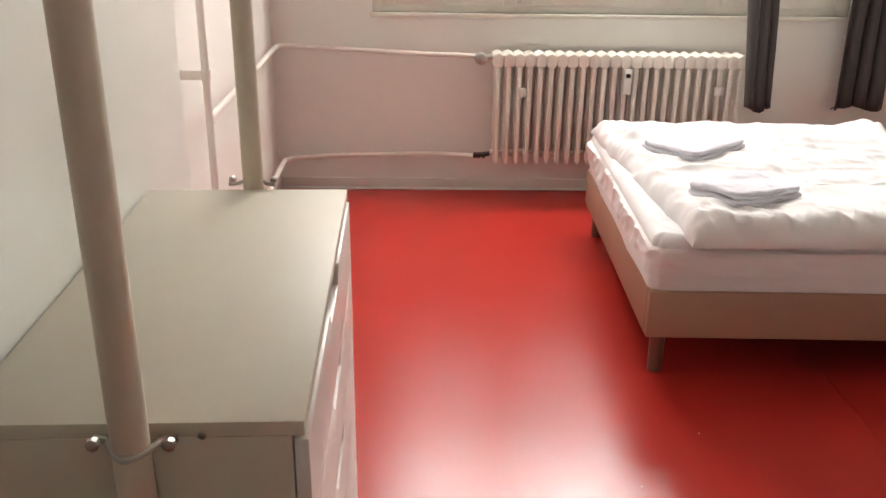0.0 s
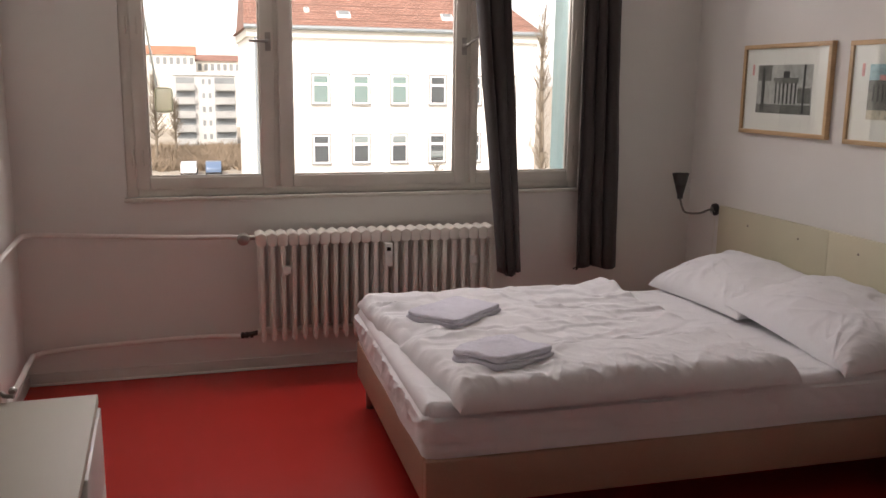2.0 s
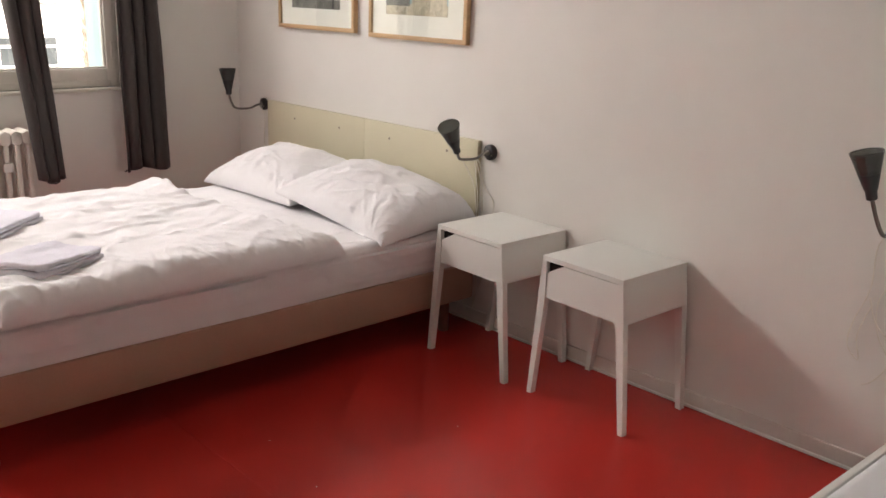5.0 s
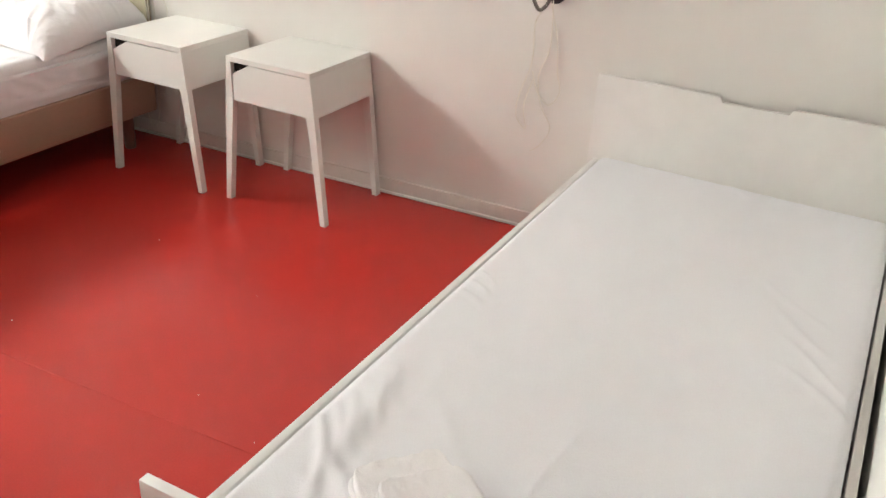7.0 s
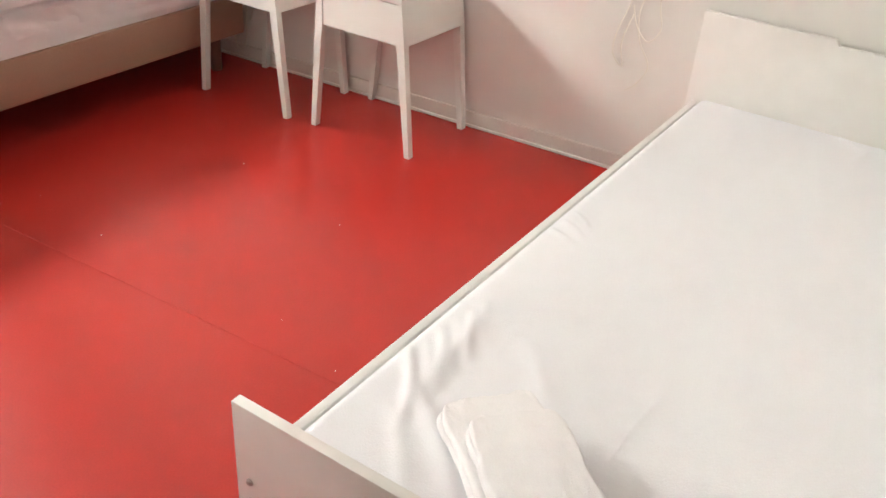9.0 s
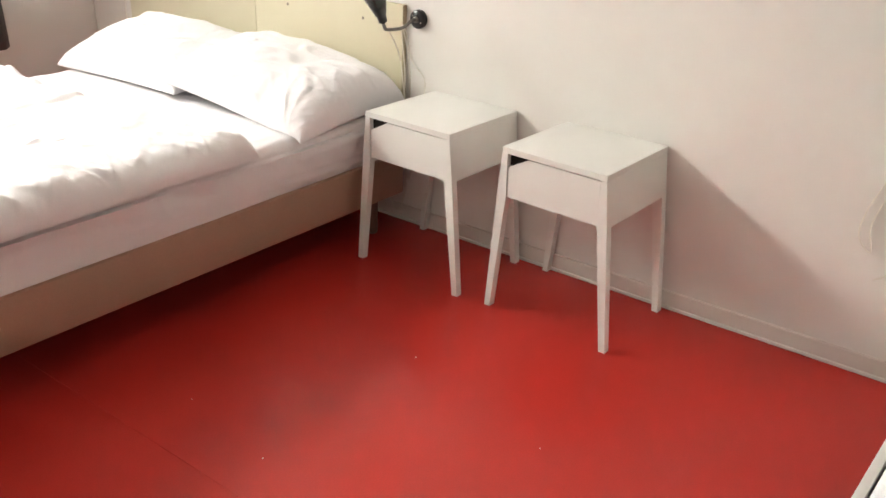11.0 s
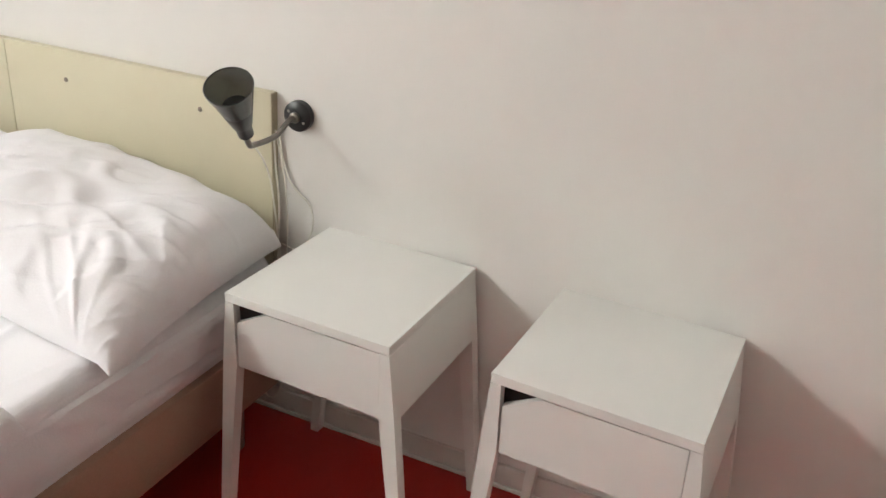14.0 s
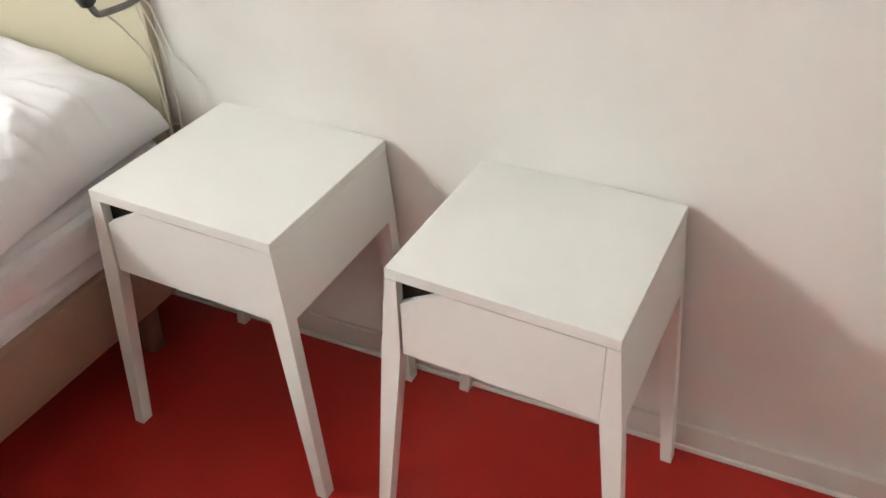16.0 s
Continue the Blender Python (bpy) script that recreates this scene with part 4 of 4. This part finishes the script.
# ---- nightstands ----
def nightstand():
    """A square top box on four splayed legs, with a drawer whose corner is cut away."""
    n = thing("nightstand", pose(0, 0, 0), "small white nightstand with closed drawer and splayed legs", "nightstand", "nightstands by the wall")
    w, d, H, drop, t, foot = 0.185, 0.378, 0.554, 0.158, 0.019, 0.230
    b = H - drop                       # x: 0 front to d back, y: across
    part("top", box(0, -w, H - t, d, w, H, 0.0012), M_STAND, n, smooth=False)
    for s in (1, -1):
        part("side", prism([(s * w, H - t), (s * (w - 0.017), H - t), (s * (w + 0.002 - 0.004), b), (s * (w + 0.0135), b)], "x", 0.02, d - 0.015), M_STAND, n, smooth=False)
        for x0, x1 in ((0.0, 0.026), (d - 0.03, d - 0.002)):
            k = 0.034
            e = w + 0.0135
            bm = prism([(s * w, H - t - 0.0005), (s * (w - 0.02), H - t - 0.0005), (s * (e - k), b), (s * (foot - 0.021), 0), (s * foot, 0), (s * e, b)], "x", x0, x1)
            part("leg", bm, M_STAND, n, smooth=False)
    part("back", box(d - 0.012, -w + 0.02, b, d - 0.004, w - 0.02, H - t), M_STAND, n, smooth=False)
    part("carcass_floor", box(0.03, -w + 0.01, b + 0.002, d - 0.014, w - 0.01, b + 0.01), M_STAND, n, smooth=False)
    # black filler: the shade in the drawer gaps is put into its colour
    part("inner_shadow_box", box(0.0188, -w + 0.02, b + 0.0125, d - 0.02, w - 0.02, H - t - 0.002), M_DARK, n, "black filler box painting the shade behind the drawer", False)
    yl = w - 0.021
    dr = part("drawer", prism([(-(w - 0.0224), H - t - 0.0036), (yl - 0.076, H - t - 0.0036), (yl - 0.0025, H - t - 0.043), (yl - 0.0028, b - 0.001), (-(w - 0.0222), b - 0.001)], "x", 0.003, 0.018), M_STAND, n, "white drawer front with a cut corner", False)
    for o in n.children_recursive:
        for v in o.data.vertices:
            v.co.y -= 0.045 * (H - v.co.z)   # the stands lean a little sideways and forward
            v.co.x -= 0.034 * (H - v.co.z)
    return n


ns = nightstand()
ns.matrix_basis = pose(2.704, 2.838, 0, 0, 0, -2.2)
ns2 = copy_thing(ns, pose(2.706, 2.279, 0, 0, 0, -2.9))


# ---- single bed ----
def single_bed():
    """Whitened wooden bed: head and foot boards with hand notches, two rails."""
    b = thing("single_bed", pose(3.055, 0.680, 0, 0, 0, -2.6), "single bed with whitened wooden boards and rails", "bed")
    L, w = 2.055, 0.49

    def board(hw, z0, z1, nw, nd):
        return [(-hw, z0), (hw, z0), (hw, z1), (nw + 0.012, z1), (nw, z1 - nd), (-nw, z1 - nd), (-nw - 0.012, z1), (-hw, z1)]

    part("headboard", prism(board(w + 0.022, 0.06, 0.628, 0.10, 0.018), "x", -0.024, -0.002, None, 0.002), M_BEDWHITE, b)
    fb = part("footboard", prism(board(w + 0.020, 0.12, 0.457, 0.115, 0.022), "x", -L - 0.02, -L, None, 0.002), M_BEDWHITE, b)
    for y in (w - 0.01, -w + 0.01):
        for z in (0.30, 0.255):
            part("bolt", lathe([(0.007, 0), (0.007, 0.002), (0.004, 0.005)], 12, pose(-L - 0.02, y, z, 0, -90, 0)), M_CHROME, fb)
    for s in (1, -1):
        part("rail", box(-L, min(s * w, s * (w - 0.02)), 0.16, -0.024, max(s * w, s * (w - 0.02)), 0.337, 0.003), M_BEDWHITE, b)
        for x in (-L - 0.01, -0.014):
            part("leg", box(x - 0.02, s * (w - 0.02) - 0.02, 0, x + 0.02 - (0.02 if x > -1 else 0), s * (w - 0.02) + 0.02, 0.14, 0.003), M_BEDWHITE, b)
    # solid black slab; its colour carries the shade between rails and mattress
    part("shade_black_base", box(-L + 0.02, -w + 0.022, 0.17, -0.03, w - 0.022, 0.20), M_DARK, b, smooth=False)
    return b


sb = single_bed()
SBM = pose(3.055, 0.680, 0, 0, 0, -2.6)


def jersey_relief(x, y):
    """Pulls from the rail near the foot, from the wall side and the head, and press folds."""
    w = fbm(x * 1.5, y * 1.5, 2.0, 2)
    s = 0.0
    for k in range(6):              # slanting pulls off the rail
        ax, ay = -0.66 + 0.043 * k, 0.447 - 0.007 * k
        s += (0.011, 0.006, 0.010, 0.007, 0.011, 0.006)[k] * stroke(x, y, ax, ay, ax - 0.17 + 0.012 * k, ay - 0.115 + 0.006 * k, 0.010 + 0.002 * (k % 3))
    s += 0.011 * stroke(x, y, -0.74, 0.36, -0.93, 0.17, 0.017) + 0.006 * stroke(x, y, -0.80, 0.36, -0.98, 0.24, 0.015)
    s += 0.006 * stroke(x, y, -0.50, 0.29, -0.64, 0.13, 0.02)
    for k in range(4):              # pulls gathered at the wall side
        ax, ay = 0.40 - 0.13 * k, -0.20 - 0.035 * k
        s += 0.0035 * stroke(x, y, ax, ay, ax - 0.17, ay - 0.17, 0.008 + 0.003 * (k % 2))
    s += 0.007 * stroke(x, y, 0.99, -0.095, 0.82, -0.07, 0.012) + 0.005 * stroke(x, y, 0.98, 0.02, 0.90, -0.12, 0.012)
    s += 0.007 * stroke(x, y, 0.90, -0.39, 0.58, -0.372, 0.014)
    for k in range(3):              # short tucks along the rail
        s += 0.006 * stroke(x, y, 0.03 - 0.05 * k, 0.455, -0.03 - 0.05 * k, 0.37, 0.009)
    # press folds, along the bed
    for ax, bx, py in ((-0.31, -0.58, 0.30), (-0.66, -0.93, 0.312), (-0.42, -0.72, 0.0), (-0.55, -0.85, -0.27)):
        s += 0.0032 * stroke(x, y, ax, py, bx, py + 0.004, 0.006)
    return s + 0.005 * w + 0.001 * fbm(x * 9, y * 9, 3.0, 2)


def jersey_side(s, z, n):
    return 0.004 * fbm(s * 3, z * 5, 5.0)


tagged(part("mattress", soft_slab(2.015, 0.93, 0.155, 0.03, 240, 130, jersey_relief, jersey_side), M_JERSEY, at=SBM @ pose(-1.035, 0, 0.20)), "thin mattress in a creased white jersey sheet", "mattress")
towel(pose(1.209, 0.877, 0.355, 0, 0, 49), 0.34, 0.184, 2, 0.018, "folded white terry towel on the single bed", "towels on the single bed", 3)
towel(pose(1.144, 0.803, 0.391, 0, 0, 44.5), 0.37, 0.17, 2, 0.017, "folded white terry towel lying on another towel", "towels on the single bed", 8)


# ---- chest of drawers and poles ----
def dresser():
    x0, x1, y0, y1, H = -0.345, 0.052, 1.517, 2.393, 0.886
    cx, cy = (x0 + x1) / 2, (y0 + y1) / 2
    c = thing("chest_of_drawers", pose(cx, cy, 0, 0, 0, 1.6), "cream chest with five closed white drawers", "chest of drawers")
    hx, hy = (x1 - x0) / 2, (y1 - y0) / 2
    part("top", box(-hx + 0.006, -hy, H - 0.02, hx + 0.016, hy, H, 0.0015), M_DRESSER, c)
    for s in (-1, 1):
        part("side_panel", box(-hx + 0.006, s * hy - (0.018 if s > 0 else 0), 0, hx, s * hy + (0.018 if s < 0 else 0), H - 0.02, 0.0015), M_DRESSER, c)
    part("back_panel", box(-hx + 0.004, -hy + 0.018, 0.02, -hx + 0.012, hy - 0.018, H - 0.02), M_DRESSER, c, smooth=False)
    part("plinth", box(hx - 0.04, -hy + 0.018, 0, hx - 0.02, hy - 0.018, 0.06), M_DRESSER, c, smooth=False)
    z, n = 0.064, 5
    dh = (H - 0.024 - z) / n
    for k in range(n):
        d = part("drawer", box(hx - 0.30, -hy + 0.022, z + 0.004, hx + 0.002, hy - 0.022, z + dh - 0.02), M_DRAWER, c, smooth=False)
        za, zb = z + 0.002, z + dh - 0.003
        part("drawer_front", prism([(-hy + 0.003, za), (hy - 0.003, za), (hy - 0.003, zb), (0.10, zb), (0.075, zb - 0.03), (-0.075, zb - 0.03), (-0.10, zb), (-hy + 0.003, zb)], "x", hx + 0.002, hx + 0.02, None, 0.0015), M_DRAWER, d, "white drawer front with a grip notch")
        # thin black sheet that paints the shade inside the notch
        part("grip_shade", box(hx - 0.004, -0.1, zb - 0.034, hx + 0.0025, 0.1, zb), M_DARK, d, smooth=False)
        z += dh
    for y in (-0.06, 0.045):
        part("screw", lathe([(0.005, 0), (0.005, 0.001), (0.003, 0.003)], 10, pose(y + 0.06 - 0.01, -hy, H - 0.018, 90)), M_SCREW, c)


dresser()


def pole(x, y, s, label):
    """A tension pole from floor to ceiling with a bolted clamp at the chest's top."""
    p = thing("tension_pole", pose(x, y, 0), label, "pole", "poles at the chest of drawers")
    part("tube", lathe([(0.0215, 0.004), (0.0215, CEIL - 0.004)], 28), M_POLE, p)
    part("foot", lathe([(0.03, 0), (0.03, 0.006), (0.023, 0.014)], 24), M_BLACK, p)
    part("head", lathe([(0.023, CEIL - 0.014), (0.03, CEIL - 0.006), (0.03, CEIL)], 24), M_BLACK, p)
    zc = 0.871 if s > 0 else 0.895
    cl = part("clamp", tube([(-0.048, s * 0.02, zc), (-0.03, s * 0.014, zc), (-0.0235, 0, zc), (0, -s * 0.0245, zc), (0.0235, 0, zc), (0.03, s * 0.014, zc), (0.048, s * 0.02, zc)], 0.0045, 8), M_CHROME, p, "bolted steel clamp")
    for dx in (-0.043, 0.043):
        part("wing_nut", lathe([(0.006, -0.004), (0.008, 0), (0.008, 0.007), (0.004, 0.010)], 8, pose(dx, 0.004 * s, zc + 0.004, 90 * s)), M_CHROME, cl)


pole(-0.112, 1.491, 1, "cream metal pole clamped to the end of the chest")
pole(-0.143, 2.42, -1, "cream metal pole clamped to the far end of the chest")


# ---- outside ----
GZ = -9.0
gnd = structure("ground", box(-2500, 6.2, GZ - 0.5, 2500, 4500, GZ), M_GROUND, "brown winter grass and bare ground outside", "ground")


def far_window(parent, x, z, y, w, h, blind, seed):
    """A two-light window: grey border painting the reveal's shade, white frame with transom, dark panes, a half-drawn
    blind and a sill in the same shade grey.
    """
    f = part("window", box(x - w / 2 - 0.07, y - 0.012, z - h / 2 - 0.03, x + w / 2 + 0.07, y + 0.12, z + h / 2 + 0.08), M_SHADE, parent, smooth=False)
    part("frame", box(x - w / 2, y - 0.02, z - h / 2, x + w / 2, y - 0.013, z + h / 2), M_PVC, f, smooth=False)
    for a, b in ((-h / 2 + 0.10, 0.22), (0.36, h / 2 - 0.09)):
        part("pane", box(x - w / 2 + 0.10, y - 0.035, z + a, x + w / 2 - 0.10, y - 0.022, z + b), M_PANEDARK, f, smooth=False)
    if blind:
        z0, z1 = max(z - h / 2 * blind[0], z - h / 2 + 0.10), z + h / 2 * blind[1] - 0.09
        part("blind", box(x - w / 2 + 0.10, y - 0.045, z0, x + w / 2 - 0.10, y - 0.037, z1), M_BLIND, f, smooth=False)
        for k in range(5):
            zk = z0 + (z1 - z0) * (k + 0.5) / 5
            part("slat", box(x - w / 2 + 0.11, y - 0.05, zk, x + w / 2 - 0.11, y - 0.0455, zk + 0.05), M_HAZE, f, smooth=False)
    part("transom", box(x - w / 2 + 0.02, y - 0.07, z + 0.21, x + w / 2 - 0.02, y - 0.05, z + 0.37), M_PVC, f, smooth=False)
    part("sill", box(x - w / 2 - 0.08, y - 0.14, z - h / 2 - 0.10, x + w / 2 + 0.08, y, z - h / 2), M_SHADE, f, smooth=False)


def white_building():
    Y, x0, x1, ev = 53.0, 3.85, 21.6, 4.55
    h = thing("house", pose(0, 0, 0), "white rendered house with red tiled roof", "house")
    part("wall", box(x0, Y, GZ, x1, Y + 11, ev), M_FACADE, h, smooth=False)
    part("cornice", box(x0 - 0.15, Y - 0.25, ev - 0.55, x1 + 0.15, Y + 11.2, ev - 0.1), M_CORNICE, h, smooth=False)
    part("gutter", tube([(x0 - 0.3, Y - 0.45, ev), (x1 + 0.3, Y - 0.45, ev)], 0.13, 8, smooth=1), M_GUTTER, h)
    part("drainpipe", tube([(x0 + 0.35, Y - 0.15, ev - 0.2), (x0 + 0.35, Y - 0.15, GZ)], 0.08, 8, smooth=1), M_GUTTER, h)
    ry, rz = 5.6, 3.2
    roof = part("roof", prism([(x0 - 0.3, Y - 0.4), (x1 + 0.3, Y - 0.4), (x1 + 0.3, Y + 11.4), (x0 - 0.3, Y + 11.4)], "z", ev - 0.05, ev + 0.05), M_TILE, h, smooth=False)
    # rows of tiles climbing to the ridge
    bm = bmesh.new()
    rows = 26
    for k in range(rows):
        a, b = k / rows, (k + 1) / rows
        ya, yb, za, zb = Y - 0.4 + ry * a, Y - 0.4 + ry * b, ev + rz * a, ev + rz * b
        ins = 2.2 * a
        vs = [bm.verts.new(c) for c in ((x0 - 0.3 + ins * 0.2, ya, za + 0.05), (x1 + 0.3 - ins, ya, za + 0.05), (x1 + 0.3 - ins, yb, zb), (x0 - 0.3 + ins * 0.2, yb, zb), (x0 - 0.3 + ins * 0.2, ya, za), (x1 + 0.3 - ins, ya, za))]
        bm.faces.new(vs[:4])
        bm.faces.new((vs[4], vs[5], vs[1], vs[0]))
    part("tile_rows", bm, M_TILE, roof, smooth=False)
    part("roof_core", prism([(Y - 0.3, ev), (Y - 0.3 + ry, ev + rz - 0.1), (Y + 11.3, ev)], "x", x0 - 0.1, x1 - 2.0), M_TILE, roof, smooth=False)
    def hatch(x, k, w, d):
        y, z = Y - 0.4 + ry * k, ev + rz * k
        hb = part("roof_hatch", prism([(y - d, z - d * 0.6 - 0.1), (y - d, z - d * 0.6 + 0.2), (y, z + 0.16), (y, z - 0.1)], "x", x, x + w), M_PVC, roof, smooth=False)
        part("pane", prism([(y - d + 0.05, z - d * 0.6 + 0.205), (y - d + 0.05, z - d * 0.6 + 0.225), (y - 0.1, z + 0.19), (y - 0.1, z + 0.17)], "x", x + 0.08, x + w - 0.08), M_HAZE, hb, smooth=False)

    for x, k, w, d in ((7.2, 0.36, 0.3, 0.3), (9.1, 0.30, 0.8, 0.5), (15.6, 0.31, 0.7, 0.45), (8.2, 0.74, 0.3, 0.2), (10.8, 0.74, 0.3, 0.2), (13.6, 0.74, 0.3, 0.2), (16.4, 0.74, 0.3, 0.2)):
        hatch(x, k, w, d)
    for x, w, top in ((3.75, 0.95, 0.75), (8.57, 0.9, 0.8), (10.36, 0.5, 1.0), (12.8, 0.55, 0.85), (13.35, 0.7, 0.5)):
        c = part("chimney", box(x, Y + 4.6, ev + 2.6, x + w, Y + 5.4, ev + rz + top, 0.02), M_TILE, roof, smooth=False)
        part("cap", box(x - 0.06, Y + 4.54, ev + rz + top, x + w + 0.06, Y + 5.46, ev + rz + top + 0.1, 0.02), M_CORNICE, c, smooth=False)
    for k in range(6):
        x = (7.93, 10.34, 12.70, 15.11, 17.4, 19.68)[k]
        far_window(h, x, 1.07, Y, 1.02, 1.7, ((1, 1), (0.9, 1), (0.9, 1), None, None, (-0.3, 1))[k], k)
        far_window(h, x, -2.47, Y, 1.02, 1.7, (None, (-0.4, 1), (-0.5, 1), (0.6, -0.1), None, None)[k], k)
        far_window(h, x, -6.0, Y, 1.02, 1.7, None, k)
        part("vent", box(x + 0.6, Y - 0.03, 2.75, x + 0.95, Y, 3.05), M_CORNICE, h, smooth=False)


white_building()


def block(x0, x1, y, top, floors):
    h = thing("apartment_building", pose(0, 0, 0), "grey concrete apartment block with stacked balconies", "apartment building")
    part("wall", box(x0, y, GZ, x1, y + 14, top), M_BLOCK, h, smooth=False)
    part("roof", box(x0 - 0.3, y - 0.3, top, x1 + 0.3, y + 14.3, top + 0.4), M_PVC, h, smooth=False)
    fh = (top - GZ - 0.6) / floors
    for k in range(floors):
        z = GZ + 0.5 + fh * k
        for a, b in ((0.05, 0.345), (0.66, 0.98)):
            xa, xb = x0 + (x1 - x0) * a, x0 + (x1 - x0) * b
            part("window", box(xa, y - 0.03, z + 0.9, xb, y + 0.02, z + fh - 0.25), M_HAZE, h, smooth=False)
            part("balcony", box(xa, y - 1.1, z - 0.1, xb, y - 0.04, z + 0.95), M_BALCONY, h, smooth=False)
        for a in (0.46, 0.56):
            part("window", box(x0 + (x1 - x0) * a, y - 0.03, z + 0.8, x0 + (x1 - x0) * (a + 0.045), y + 0.02, z + fh - 0.5), M_HAZE, h, smooth=False)


block(-1.63, 7.95, 145.0, 2.3, 5)
def far_house(x0, x1, y, eave, ridge, tiles, label, n):
    h = thing("house", pose(0, 0, 0), label, "house")
    part("wall", box(x0, y, GZ, x1, y + 10, eave), M_CORNICE, h, smooth=False)
    part("roof", prism([(y - 0.5, eave - 0.1), (y + 5, ridge), (y + 10.5, eave - 0.1)], "x", x0 - 0.6, x1 + 0.4), tiles, h, smooth=False)
    for k in range(n):
        x = x0 + (x1 - x0) * (k + 0.5) / n
        part("window", box(x - 0.4, y - 0.05, eave - 2.2, x + 0.4, y + 0.05, eave - 0.7), M_HAZE, h, smooth=False)


far_house(-14.0, 2.45, 200.0, 6.97, 8.8, M_ORANGE, "far cream house with an orange tiled roof", 12)
far_house(2.9, 14.0, 210.0, 5.9, 7.3, M_TILE, "far cream house with a brown tiled roof", 8)


def car(x, y, paint, label):
    c = thing("car", pose(x, y, GZ, 0, 0, 88), label, "car")
    part("body", prism([(-2.1, 0.35), (2.1, 0.35), (2.1, 0.8), (1.3, 0.95), (0.7, 1.45), (-1.2, 1.45), (-1.9, 0.95), (-2.1, 0.8)], "y", -0.85, 0.85, None, 0.08), paint, c)
    part("glazing", prism([(1.1, 0.97), (0.65, 1.38), (-1.1, 1.38), (-1.6, 0.97)], "y", -0.87, 0.87), M_PANEDARK, c, smooth=False)
    for px in (-1.3, 1.3):
        for py in (-0.8, 0.8):
            part("wheel", lathe([(0.31, -0.1), (0.33, 0), (0.31, 0.1)], 16, pose(px, py, 0.33, 90)), M_TYRE, c)


car(0.3, 103.5, M_CARW, "small white car parked far below")
car(3.0, 103.8, M_CARB, "blue car parked far below")


def tree(x, y, h, n, seed, label, spread=0.25, mt=None):
    """A bare tree: tapered trunk with limbs and a haze of thin twigs."""
    rnd = random.Random(seed)
    t = thing("tree", pose(x, y, GZ), label, "tree")
    part("trunk", tube([(0, 0, 0), (0.1, 0, h * 0.4), (0, 0.1, h * 0.8), (0.1, 0, h)], (0.22, 0.03), 8), M_TWIG, t)
    bm = bmesh.new()
    for k in range(n):
        z = h * rnd.uniform(0.25, 0.95)
        a, l = rnd.uniform(0, 6.28), h * spread * rnd.uniform(0.3, 1) * (1.2 - z / h)
        p = Vector((0, 0, z))
        q = p + Vector((l * math.cos(a), l * math.sin(a), l * 0.9))
        tube([p, (p + q) / 2 + Vector((0, 0, -0.1)), q], (0.05, 0.012), 4, bm, 2)
        for _ in range(5):
            s = p.lerp(q, rnd.uniform(0.3, 1))
            e = s + Vector((rnd.uniform(-0.6, 0.6), rnd.uniform(-0.6, 0.6), rnd.uniform(0.3, 1.1)))
            tube([s, e], (0.018, 0.006), 3, bm, 1)
    part("crown", bm, mt or M_TWIG, t, "bare twigs")


tree(18.25, 44.0, 14.6, 60, 1, "slim bare tree standing before the white house", 0.07)
tree(-3.6, 118.0, 11.5, 150, 2, "bare winter tree beside the apartment block")
tree(-1.4, 132.0, 8.0, 110, 7, "low bare tree before the apartment block")
tree(13.0, 46.0, 6.2, 40, 3, "small bare tree before the white house")


def shrubs():
    rnd = random.Random(4)
    bm = bmesh.new()
    for k in range(1500):
        x, y = rnd.uniform(-14, 12), rnd.uniform(107, 143)
        s = rnd.uniform(0.4, 1.1)
        for _ in range(5):
            a = rnd.uniform(0, 6.28)
            d = Vector((math.cos(a), math.sin(a), rnd.uniform(0.7, 1.4))) * s
            tube([(x, y, GZ), Vector((x, y, GZ)) + d], (0.11, 0.02), 3, bm, 1)
    return bm


tagged(part("shrubs", shrubs(), M_SHRUB, smooth=False), "low dry brown shrubs on waste ground", "shrubs", kind="stuff")


def crumbs():
    """Tiny pale crumbs and lint scattered over the linoleum."""
    rnd = random.Random(5)
    bm = bmesh.new()
    for k in range(10):
        x, y, s = rnd.uniform(0.5, 2.4), rnd.uniform(0.9, 3.0), rnd.uniform(0.0010, 0.0019)
        if y < 1.35:
            y += 0.6
        box(x - s, y - s * 0.6, 0.0002, x + s, y + s * 0.6, 0.0002 + s * 0.7, bm=bm)
    tagged(part("floor_crumbs", bm, M_CORD, None, "", False), "pale crumbs and lint scattered on the red floor", "crumbs", kind="stuff")


crumbs()
